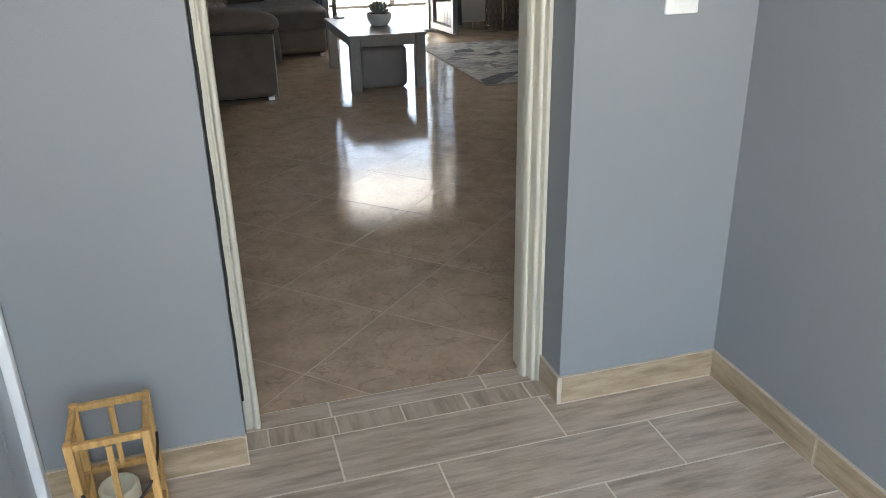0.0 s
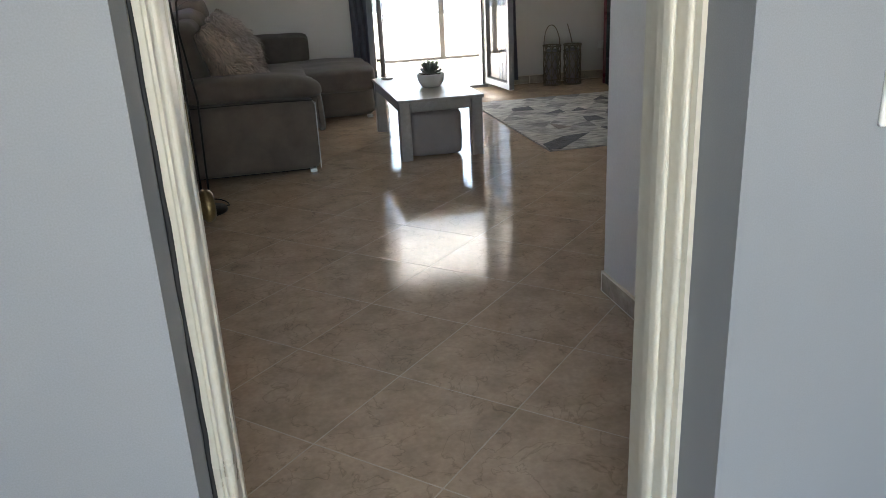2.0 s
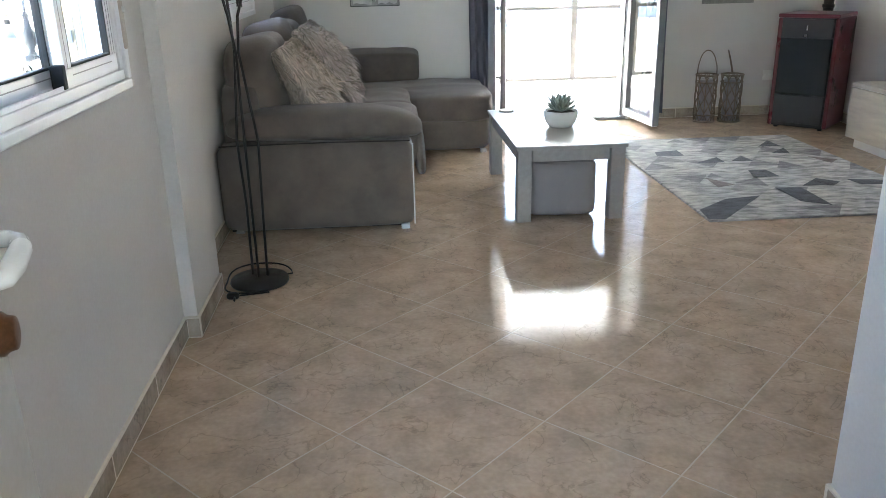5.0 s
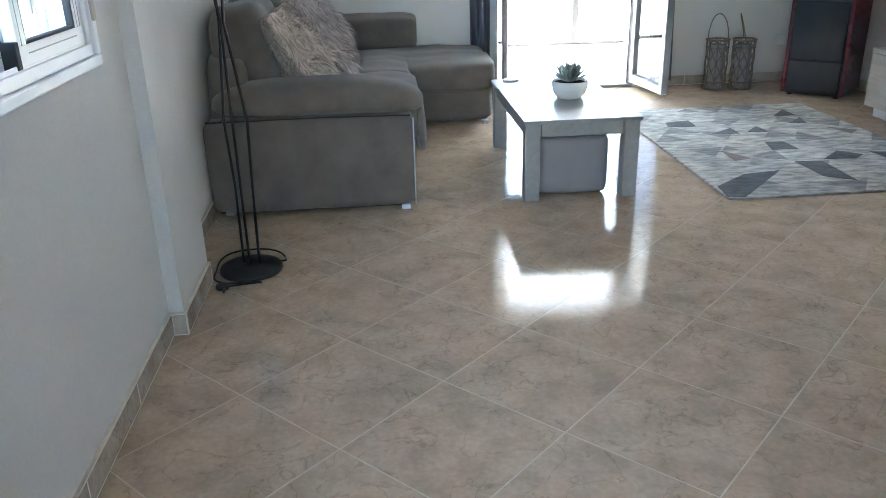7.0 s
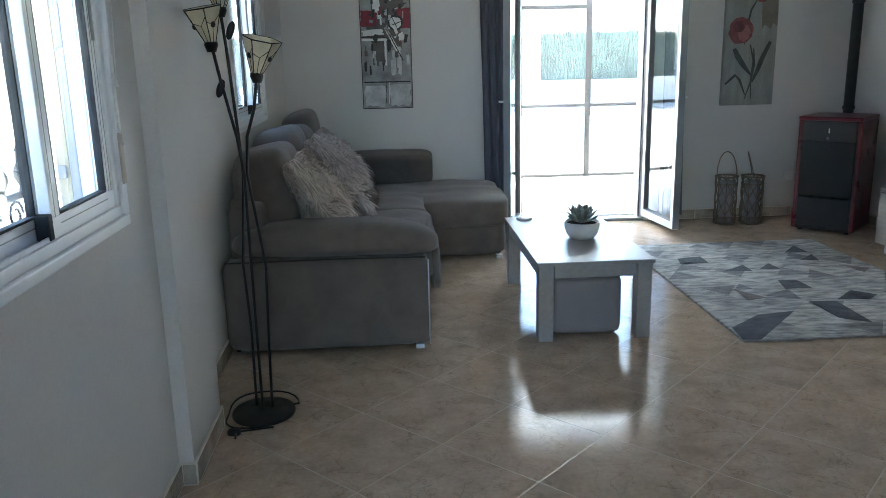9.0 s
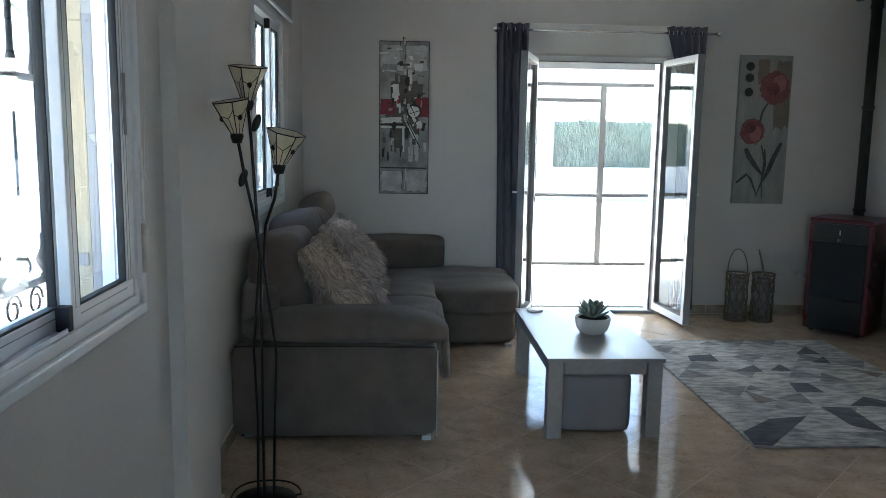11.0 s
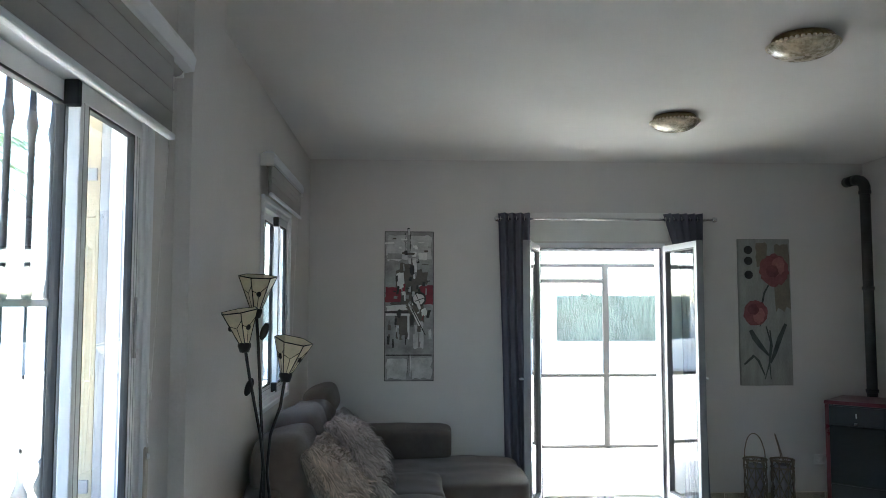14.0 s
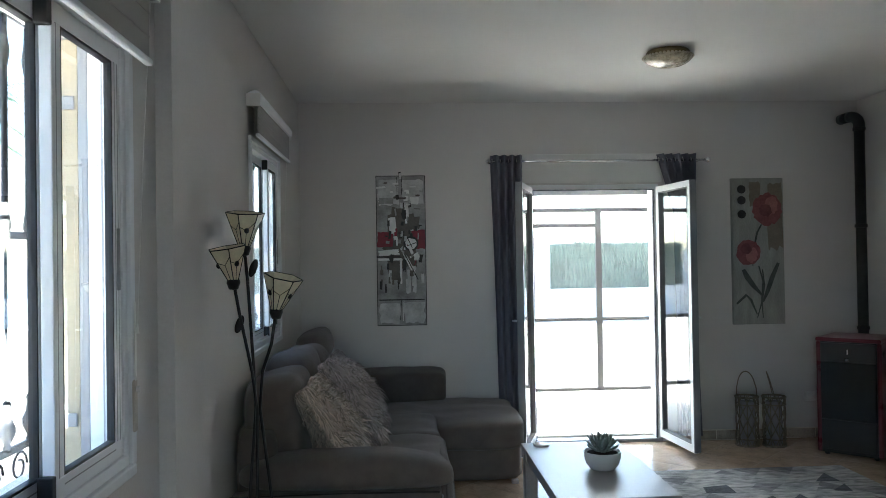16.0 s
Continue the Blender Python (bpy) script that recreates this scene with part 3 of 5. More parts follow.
    bm = fresh()
    for y in (y0 + 0.010, y1 - 0.010):
        box(bm, xin - 0.112, xin - 0.087, y - 0.014, y + 0.014, z0 + 0.006, z1, 0.003)
    part("shutter_guide", bm, M_ALU_G, w)
    return w


w1 = sliding_window("window_1", 3.45, 4.43, 0.99, 2.12, XW, 3.995)
w2 = sliding_window("window_2", 6.58, 7.55, 1.04, 2.17, XF, 7.155)
bm = fresh()
box(bm, XW - 0.002, XW + 0.024, 4.431, 4.457, 1.075, 1.215, 0.005)
st_ = part("shutter_strap", bm, M_OAK, w1, "cream strap holder of the roller shutter")
bm = fresh()
box(bm, XW + 0.021, XW + 0.0235, 4.438, 4.450, 1.19, 1.42)
box(bm, XW + 0.022, XW + 0.032, 4.440, 4.448, 1.180, 1.196, 0.002)
part("strap_web", bm, M_WHITEP, st_, "pale woven shutter strap")


def roller_blind(name, y0, y1, zt, zb, xin, inset=0.012, out=0.0):
    b = thing(name, "grey roller blind drawn up under a white cassette", "blind")
    bm = fresh()
    xo = xin + 0.082 + out
    prof = [(xin + 0.012, zt - 0.045), (xin + 0.012, zt), (xin + 0.045, zt + 0.012), (xo - 0.012, zt + 0.004), (xo, zt - 0.02), (xo - 0.006, zt - 0.055), (xo - 0.03, zt - 0.060)]
    va = [bm.verts.new((x, y0, z)) for x, z in prof]
    vb = [bm.verts.new((x, y1, z)) for x, z in prof]
    bm.faces.new(va)
    bm.faces.new(vb[::-1])
    for k in range(len(prof)):
        bm.faces.new((va[k], vb[k], vb[(k + 1) % len(prof)], va[(k + 1) % len(prof)]))
    part("cassette", bm, M_ALU, b)
    bm = fresh()
    tube(bm, [(xin + 0.040 + out / 2, y0 + 0.01, zt - 0.05), (xin + 0.040 + out / 2, y1 - 0.01, zt - 0.05)], 0.024, 16)
    part("roll", bm, M_BLIND, b)
    bm = fresh()
    box(bm, xin + 0.057 + out, xin + 0.0595 + out, y0 + 0.012, y1 - inset, zb + 0.02, zt - 0.05)
    fab = part("fabric", bm, M_BLIND, b)
    bm = fresh()
    box(bm, xin + 0.042 + out, xin + 0.0445 + out, y0 + 0.012, y1 - inset, zb + 0.02, zt - 0.05)
    part("fabric", bm, M_BLIND, b)
    for zz in np.linspace(zb + 0.08, zt - 0.09, 3):
        bm = fresh()
        box(bm, xin + 0.0595 + out, xin + 0.0615 + out, y0 + 0.012, y1 - inset, zz, zz + 0.004)
        part("fold", bm, M_BLIND, fab)
    bm = fresh()
    box(bm, xin + 0.048 + out, xin + 0.068 + out, y0 + 0.008, y1 - inset + 0.004, zb + 0.006, zb + 0.024, 0.005)
    part("bottom_bar", bm, M_ALU, b)
    for y in (y0, y1):
        bm = fresh()
        box(bm, xin, xin + 0.075, y - 0.008, y + 0.004, zt - 0.075, zt - 0.005, 0.004)
        part("bracket", bm, M_WHITEP, b)
    bm = fresh()
    tube(bm, [(xin + 0.05, y1 - 0.005, zt - 0.06), (xin + 0.03, y1 - 0.02, (zt + 1.34) / 2), (xin + 0.022, y1 - 0.06, 1.36)], 0.0012, 5)
    tube(bm, [(xin + 0.022, y1 - 0.06, 1.36), (xin + 0.022, y1 - 0.06, 1.335)], [0.002, 0.005], 8)
    part("cord", bm, M_WHITEP, b, "thin pull cord")
    return b


roller_blind("roller_blind", 3.28, 4.525, 2.325, 2.032, XW, 0.145, 0.028)
roller_blind("roller_blind", 6.52, 7.72, 2.42, 2.18, XF)

# ---- double glass door ----
fd = thing("door_3", "white aluminium double glass door with both leaves open", "door", kind="structure")
bm = fresh()
for q in ((1.39, 1.43, 0.0, 2.11), (2.435, 2.475, 0.0, 2.11), (1.43, 2.435, 2.07, 2.11)):
    box(bm, q[0], q[1], YN + 0.01, YN + 0.075, q[2], q[3], 0.003)
part("door_frame", bm, M_ALU, fd)
bm = fresh()
for q in ((1.43, 1.437, 0.02, 2.07), (2.428, 2.435, 0.02, 2.07), (1.437, 2.428, 2.062, 2.07)):
    box(bm, q[0], q[1], YN + 0.003, YN + 0.03, q[2], q[3])
part("seal", bm, M_SEAL, fd)
bm = fresh()
box(bm, 1.39, 2.475, YN - 0.01, YN + 0.10, 0.0, 0.028, 0.004)
part("threshold", bm, M_ALU_G, fd)


def door_leaf(x, y, ang, s):
    W, t = 0.60, 0.048
    bm = fresh()
    for q in ((0, W, 0.045, 0.045 + t + 0.012), (0, W, 2.085 - t, 2.085), (0, t, 0.1, 2.085 - t), (W - t, W, 0.1, 2.085 - t)):
        box(bm, q[0], q[1], -0.024, 0.024, q[2], q[3], 0.003)
    leaf = part("door_leaf", bm, M_ALU, fd)
    leaf.matrix_basis = pose(x, y, 0, 0, 0, ang)
    bm = fresh()
    for q in ((t, W - t, 0.105, 0.112), (t, W - t, 2.030, 2.037), (t, t + 0.007, 0.105, 2.037), (W - t - 0.007, W - t, 0.105, 2.037)):
        box(bm, q[0], q[1], -0.025, 0.025, q[2], q[3])
    box(bm, W, W + 0.006, -0.026, 0.026, 0.05, 2.085)
    part("seal", bm, M_GASKET, leaf)
    bm = fresh()
    box(bm, t, W - t, -0.004, 0.004, 0.105, 2.037)
    g = part("pane", bm, M_GLASS, leaf)
    g.visible_shadow = False
    bm = fresh()
    box(bm, W - 0.045, W - 0.018, s * 0.024 - 0.004, s * 0.024 + 0.008 * s + 0.004, 0.98, 1.12, 0.003)
    tube(bm, [(W - 0.03, s * 0.03, 1.05), (W - 0.03, s * 0.06, 1.05), (W - 0.05, s * 0.065, 1.05), (W - 0.13, s * 0.06, 1.045)], 0.008, 8)
    part("handle", bm, M_ALU, leaf)
    for z in (0.3, 1.05, 1.8):
        bm = fresh()
        tube(bm, [(0, s * 0.03, z), (0, s * 0.03, z + 0.10)], 0.010, 10)
        part("hinge", bm, M_ALU, leaf)


door_leaf(2.470, YN - 0.01, -84, 1)
door_leaf(1.405, YN - 0.01, -107, -1)
slab("trim_shutter_box", [(1.33, 2.50, YN - 0.012, YN + 0.002, 2.125, 2.36)], M_WHITEW, "white shutter box cover over the glass door", "trim", 0.003)

# curtains and rod
rod = thing("curtain_rod", "slim steel curtain rod with ball finials", "curtain rod", pose(0, 8.615, 2.295))
bm = fresh()
tube(bm, [(1.08, 0, 0), (2.84, 0, 0)], 0.0095, 12)
part("rod", bm, M_CHROME, rod)
for x in (1.065, 2.855):
    bm = fresh()
    rounded(bm, (x, 0, 0), (0.024, 0.024, 0.024), 2, 8)
    part("finial", bm, M_CHROME, rod)
for x in (1.10, 2.80):
    bm = fresh()
    tube(bm, [(x, 0, 0), (x, 0.094, 0)], 0.008, 8)
    part("bracket", bm, M_CHROME, rod)


def curtain(x0, x1, zb, folds, amp, pull, gather=0.0):
    c = thing("curtain", "slate grey eyelet curtain pushed open", "curtain")
    bm = fresh()
    nx, nz = folds * 10, 30
    for side in (0, 1):
        g = []
        for j in range(nz + 1):
            v = j / nz
            z = 2.345 - v * (2.345 - zb)
            row = []
            for i in range(nx + 1):
                u = i / nx
                sq = 1 - 0.10 * math.sin(v * math.pi)
                xx = (x0 + x1) / 2 + (u - 0.5) * (x1 - x0) * sq + pull * v ** 1.3 + gather * (1 - u) * min(1.0, v * 5.0)
                yy = 8.615 + amp * (1 - 0.35 * v) * math.sin(u * folds * 2 * math.pi + 0.6 * math.sin(v * 3)) + 0.004 * noise.noise((u * 9, v * 5, 3))
                row.append(bm.verts.new((xx, yy + side * 0.003, z)))
            g.append(row)
        for j in range(nz):
            for i in range(nx):
                bm.faces.new((g[j][i], g[j][i + 1], g[j + 1][i + 1], g[j + 1][i])).smooth = True
    part("cloth", bm, M_CURT, c)
    for k in range(folds * 2):
        bm = fresh()
        xx = x0 + (k + 0.5) * (x1 - x0) / (folds * 2)
        ring = [(xx, 8.615 + 0.021 * math.cos(a), 2.295 + 0.021 * math.sin(a)) for a in np.linspace(0, 2 * math.pi, 17)]
        tube(bm, ring, 0.004, 6, caps=False)
        part("eyelet", bm, M_CHROME, c)
    return c


curtain(1.075, 1.335, 0.06, 4, 0.036, 0.045)
curtain(2.43, 2.76, 0.06, 5, 0.036, 0.01, 0.13)

# ---- sofa ----
sofa = thing("sofa", "grey-brown suede corner sofa with chrome feet and edge strip", "sofa", pose(0, 0, 0))


def soft(seed, a=0.010, f=5.0):
    return lambda w: w + Vector((noise.noise(w * f + Vector((seed, 0, 0))), noise.noise(w * f + Vector((0, seed, 7))), noise.noise(w * f + Vector((3, 0, seed))))) * a


def softpart(name, c, h, p=6, n=14, rot=None, seed=1.0, a=0.008, f=5.0, label=""):
    bm = fresh()
    rounded(bm, c, h, p, n, rot, soft(seed, a, f))
    return part(name, bm, M_SOFA, sofa, label)


# side panel under the arm, slightly barrelled
bm = fresh()
rounded(bm, (0.038, 6.00, 0.250), (0.490, 0.115, 0.225), 14, 16, None, soft(2, 0.004, 4))
part("side_panel", bm, M_SOFA, sofa)
bm = fresh()
box(bm, -0.42, 0.49, 5.935, 6.08, 0.012, 0.04, 0.004)
part("plinth", bm, M_SOFA_D, sofa)
bm = fresh()


def arm_warp(w):
    """Flat underside, full top; the front end rolls over more slowly than the back end."""
    w = Vector(w)
    if w.z < 0:
        w.z *= 0.72
    w.z += -0.030 * max(0.0, (w.x - 0.10) / 0.39) ** 2 - 0.012 * max(0.0, (-w.x - 0.30) / 0.19)
    return w


rounded(bm, (0.086, 6.015, 0.543), (0.495, 0.152, 0.096), 3.0, 24, None, arm_warp)
part("arm_cushion", bm, M_SOFA, sofa)
bm = fresh()
tube(bm, [(-0.43, 5.886, 0.470), (0.1, 5.884, 0.474), (0.51, 5.887, 0.468)], 0.0032, 8)
part("piping", bm, M_SOFA_D, sofa)
bm = fresh()
box(bm, 0.520, 0.527, 5.885, 5.893, 0.03, 0.455, 0.002)
part("edge_strip", bm, M_STRIP, sofa, "thin chrome strip on the front corner")
for x, y in ((0.475, 5.93), (0.475, 7.3), (1.10, 7.64), (1.10, 8.5), (-0.38, 5.96), (-0.38, 8.5)):
    bm = fresh()
    box(bm, x - 0.022, x + 0.022, y - 0.025, y + 0.025, 0.0, 0.024, 0.003)
    part("foot", bm, M_STRIP, sofa)
softpart("seat_base", (0.06, 6.88, 0.17), (0.46, 0.80, 0.145), 16, 12, seed=4, a=0.003)
softpart("seat_cushion", (0.22, 6.62, 0.378), (0.375, 0.46, 0.115), 7, 18, seed=5, a=0.012, f=6)
softpart("seat_cushion", (0.20, 7.40, 0.375), (0.375, 0.36, 0.105), 7, 16, seed=6, a=0.012, f=6)
softpart("seat_valance", (0.575, 6.62, 0.33), (0.030, 0.43, 0.155), 4, 12, Matrix.Rotation(radians(-4), 4, "Y"), seed=8, a=0.008)
softpart("chaise_base", (0.36, 8.12, 0.135), (0.80, 0.49, 0.118), 16, 14, seed=9, a=0.003)
softpart("chaise_cushion", (0.385, 8.13, 0.318), (0.80, 0.525, 0.100), 10, 26, seed=11, a=0.014, f=5)
softpart("back_frame", (-0.335, 7.25, 0.40), (0.105, 1.27, 0.36), 10, 16, seed=12, a=0.003)
softpart("back_cushion", (-0.262, 6.40, 0.700), (0.148, 0.345, 0.265), 4.6, 18, Matrix.Rotation(radians(-7), 4, "Y"), seed=13, a=0.014, f=5)
softpart("back_cushion", (-0.27, 7.06, 0.735), (0.150, 0.30, 0.265), 4.2, 18, Matrix.Rotation(radians(-9), 4, "Y"), seed=14, a=0.014, f=5)
softpart("back_cushion", (-0.27, 7.66, 0.70), (0.150, 0.33, 0.265), 4.2, 18, Matrix.Rotation(radians(-9), 4, "Y"), seed=15, a=0.014, f=5)
softpart("headrest", (-0.26, 7.95, 0.935), (0.115, 0.30, 0.10), 3.4, 14, Matrix.Rotation(radians(-14), 4, "Y"), seed=16, a=0.010)
softpart("back_cushion_low", (0.26, 8.55, 0.535), (0.43, 0.10, 0.125), 8, 16, Matrix.Rotation(radians(12), 4, "X"), seed=17, a=0.008)
softpart("back_frame", (-0.05, 8.63, 0.36), (0.40, 0.06, 0.20), 10, 10, seed=18, a=0.003)


# shaggy cushions
def shaggy(at, seed, c1, c2, label):
    c = thing("cushion", label, "cushion", at)
    m = mat("shag_" + str(seed), c1, rough=0.9, col2=c2, scale=14, bump=0.1, sheen=0.2)
    mn, ml = m.node_tree.nodes, m.node_tree.links
    geo, mul = mn.new("ShaderNodeNewGeometry"), mn.new("ShaderNodeMix")
    mul.data_type, mul.blend_type = "RGBA", "MULTIPLY"
    rmp = mn.new("ShaderNodeMapRange")
    rmp.inputs["To Min"].default_value = 0.22
    ml.new(geo.outputs["Random Per Island"], rmp.inputs["Value"])
    old = mn["Principled BSDF"].inputs["Base Color"].links[0].from_socket
    mul.inputs["Factor"].default_value = 0.85
    ml.new(old, mul.inputs["A"])
    ml.new(rmp.outputs[0], mul.inputs["B"])
    ml.new(mul.outputs["Result"], mn["Principled BSDF"].inputs["Base Color"])
    rng = random.Random(seed)
    bm = fresh()
    rounded(bm, (0, 0, 0), (0.225, 0.105, 0.260), 9, 16, None, lambda w: Vector((w.x * (0.86 + 0.14 * (w.z / 0.255) ** 2), w.y * (1.02 - 0.88 * max(abs(w.x) / 0.225, abs(w.z) / 0.255) ** 2.0), w.z * (0.86 + 0.14 * (w.x / 0.225) ** 2))))
    bm.verts.ensure_lookup_table()
    bm.normal_update()
    roots = [(v.co.copy(), v.normal.copy()) for v in bm.verts]
    faces = [[v.co.copy() for v in f.verts] for f in bm.faces]
    part("pad", bm, m, c)
    vs, fs = [], []
    for k in range(6500):
        q = rng.choice(faces)
        a, b = rng.random(), rng.random()
        p = q[0].lerp(q[1], a).lerp(q[3].lerp(q[2], a), b)
        nrm = Vector((p.x * 4.0, (1.0 if p.y > 0 else -1.0) * 1.2, p.z * 4.0)).normalized()
        L = rng.uniform(0.040, 0.078)
        lump = Vector((noise.noise(p * 14 + Vector((seed, 0, 0))), noise.noise(p * 14 + Vector((0, seed, 4))) * 0.4, noise.noise(p * 14 + Vector((2, 9, seed)))))
        flow = (Vector((0, 0, -0.75)) + lump * 0.8 + Vector((rng.uniform(-0.35, 0.35), rng.uniform(-0.3, 0.3), rng.uniform(-0.35, 0.35))))
        side = nrm.cross(flow).normalized() * rng.uniform(0.0026, 0.0052)
        p1 = p + nrm * L * 0.34 + flow * L * 0.22
        p2 = p + nrm * L * 0.40 + flow * L * 0.66
        p3 = p + nrm * L * 0.26 + flow * L * 1.1
        i = len(vs)
        vs += [p - side, p + side, p1 - side, p1 + side, p2 - side * 0.7, p2 + side * 0.7, p3]
        fs += [(i, i + 1, i + 3, i + 2), (i + 2, i + 3, i + 5, i + 4), (i + 4, i + 5, i + 6)]
    me = bpy.data.meshes.new("fur")
    me.from_pydata(vs, [], fs)
    me.materials.append(m)
    f = new("fur", me)
    f.parent = c
    tagged(f, "long shaggy pile", kind="stuff")
    return c


def leaning(x, y, z, normal, up):
    """A pose whose face looks along normal and whose top points along up."""
    n = Vector(normal).normalized()
    u = Vector(up)
    u = (u - n * u.dot(n)).normalized()
    yy = -n
    xx = yy.cross(u)
    return Matrix.Translation((x, y, z)) @ Matrix((xx, yy, u)).transposed().to_4x4()


shaggy(leaning(0.000, 6.27, 0.705, (0.86, -0.07, 0.50), (-0.50, 0.0, 0.866)), 5, (0.72, 0.545, 0.43), (0.95, 0.80, 0.68), "shaggy pale pink-beige fur cushion on the sofa")
shaggy(leaning(0.070, 6.82, 0.770, (0.83, -0.06, 0.55), (-0.55, 0.0, 0.835)), 9, (0.58, 0.47, 0.43), (0.84, 0.72, 0.67), "shaggy grey-mauve fur cushion on the sofa")

# ---- coffee table ----
tab = thing("coffee_table", "grey limed wood rectangular coffee table", "table", pose(1.345, 6.475, 0, 0, 0, 0))
TX, TY, TH = 0.292, 0.565, 0.408
bm = fresh()
box(bm, -TX, TX, -TY, TY, TH - 0.020, TH, 0.0025)
part("tabletop", bm, M_TABLE, tab)
for s in (-1, 1):
    bm = fresh()
    box(bm, -TX + 0.09, TX - 0.09, s * (TY - 0.03) - 0.012, s * (TY - 0.03) + 0.012, TH - 0.085, TH - 0.020, 0.002)
    part("apron", bm, M_TABLE, tab)
    bm = fresh()
    box(bm, s * (TX - 0.03) - 0.012, s * (TX - 0.03) + 0.012, -TY + 0.09, TY - 0.09, TH - 0.085, TH - 0.020, 0.002)
    part("apron", bm, M_TABLE, tab)
    for q in (-1, 1):
        bm = fresh()
        box(bm, s * (TX - 0.047) - 0.037, s * (TX - 0.047) + 0.037, q * (TY - 0.047) - 0.037, q * (TY - 0.047) + 0.037, 0.0, TH - 0.020, 0.003)
        part("leg", bm, M_TABLE, tab)

pouf = thing("pouf", "square lilac-grey upholstered pouf under the table", "pouf", pose(1.322, 6.15, 0))
bm = fresh()
rounded(bm, (0, 0, 0.158), (0.178, 0.170, 0.152), 11, 16, None, soft(31, 0.004))
part("body", bm, M_POUF, pouf)
for s in (-1, 1):
    bm = fresh()
    tube(bm, [(-0.158, s * 0.158, 0.30), (0.158, s * 0.158, 0.30)], 0.004, 6)
    part("piping", bm, M_POUF, pouf)
bm = fresh()
tube(bm, [(0.166, -0.05, 0.26), (0.178, 0.0, 0.235), (0.166, 0.05, 0.26)], 0.006, 6)
part("loop", bm, M_SOFA_D, pouf)

pot = thing("potted_plant", "grey-green succulent in a white ceramic bowl on the table", "plant", pose(1.392, 6.42, 0.408))
bm = fresh()
lathe(bm, [(0.001, 0), (0.060, 0), (0.066, 0.004), (0.085, 0.028), (0.095, 0.060), (0.098, 0.090), (0.097, 0.094), (0.092, 0.093), (0.088, 0.078), (0.001, 0.076)], 40)
part("bowl", bm, M_CERAMIC, pot)
bm = fresh()
lathe(bm, [(0.001, 0.0765), (0.088, 0.0765), (0.08, 0.084), (0.001, 0.088)], 24)
part("soil", bm, M_SOIL, pot)
rng = random.Random(12)
for k in range(30):
    a = k * 2.39996
    ring = k / 30
    L = 0.060 + 0.042 * (1 - abs(ring - 0.55)) + rng.uniform(-0.006, 0.006)
    el = radians(12 + 66 * ring)
    d = Vector((math.cos(a) * math.cos(el), math.sin(a) * math.cos(el), math.sin(el)))
    s = Vector((-math.sin(a), math.cos(a), 0))
    up = d.cross(s) * -1
    base = Vector((0, 0, 0.088)) + Vector((math.cos(a), math.sin(a), 0)) * 0.012
    bm = fresh()
    prof = ((0.0, 0.006, 0.004), (0.3, 0.012, 0.006), (0.65, 0.016, 0.006), (0.88, 0.010, 0.004), (1.0, 0.001, 0.0008))
    rr = []
    for u, w, h in prof:
        c = base + d * (L * u) + Vector((0, 0, 0.012 * u * u))
        rr.append([bm.verts.new(c + s * w), bm.verts.new(c + up * h), bm.verts.new(c - s * w), bm.verts.new(c - up * h)])
    for q, w in zip(rr, rr[1:]):
        for i in range(4):
            bm.faces.new((q[i], q[(i + 1) % 4], w[(i + 1) % 4], w[i])).smooth = True
    part("leaf", bm, M_LEAF, pot)
bm = fresh()
lathe(bm, [(0.001, 0), (0.046, 0), (0.048, 0.003), (0.048, 0.009), (0.044, 0.012), (0.001, 0.012)], 32)
co = part("coaster", bm, M_CERAMIC)
co.matrix_basis = pose(1.165, 6.965, 0.408)
tagged(co, "round pale coaster on the coffee table", "coaster")

# ---- rug ----
rug = thing("rug", "grey and cream rug with a pattern of triangles", "rug", pose(2.05, 5.78, 0))
RW, RL = 1.40, 2.01
cols = [((0.15, 0.147, 0.145), (0.62, 0.60, 0.57)), ((0.13, 0.128, 0.128), (0.54, 0.52, 0.505)), ((0.085, 0.084, 0.092), (0.30, 0.29, 0.29)), ((0.17, 0.165, 0.155), (0.66, 0.63, 0.59)), ((0.022, 0.024, 0.034), (0.105, 0.108, 0.13)), ((0.10, 0.080, 0.075), (0.26, 0.215, 0.20))]
M_RUG = [mat("rug_pile_%d" % i, a, rough=0.95, col2=b, scale=10, bump=0.9, bscale=200, stretch=(0.9, 2.6, 1), sheen=0.1) for i, (a, b) in enumerate(cols)]
bm = fresh()
box(bm, 0, RW, 0, RL, 0.002, 0.009, 0.003)
part("backing", bm, M_RUG[1], rug)
bm = fresh()
rng = random.Random(4)
nx_, ny_ = 6, 11
cw, ch = RW / nx_, RL / ny_
for j in range(ny_):
    for i in range(-1, nx_ + 1):
        off = (j % 2) * cw / 2
        xa, ya = i * cw + off, j * ch
        for tri_ in (((xa, ya), (xa + cw, ya), (xa + cw / 2, ya + ch)), ((xa + cw / 2, ya + ch), (xa + cw, ya), (xa + cw * 1.5, ya + ch))):
            pts_ = [(min(max(x, 0.004), RW - 0.004), y) for x, y in tri_]
            if abs((pts_[1][0] - pts_[0][0]) * (pts_[2][1] - pts_[0][1]) - (pts_[2][0] - pts_[0][0]) * (pts_[1][1] - pts_[0][1])) < 1e-5:
                continue
            k = rng.choices((0, 1, 3, 2), (5, 4, 5, 1.3))[0]
            lo = [bm.verts.new((x, max(0.003, min(RL - 0.003, y)), 0.0125)) for x, y in pts_]
            f = bm.faces.new(lo)
            f.material_index = k
bmesh.ops.remove_doubles(bm, verts=bm.verts, dist=1e-5)
r_ = bmesh.ops.extrude_face_region(bm, geom=list(bm.faces))
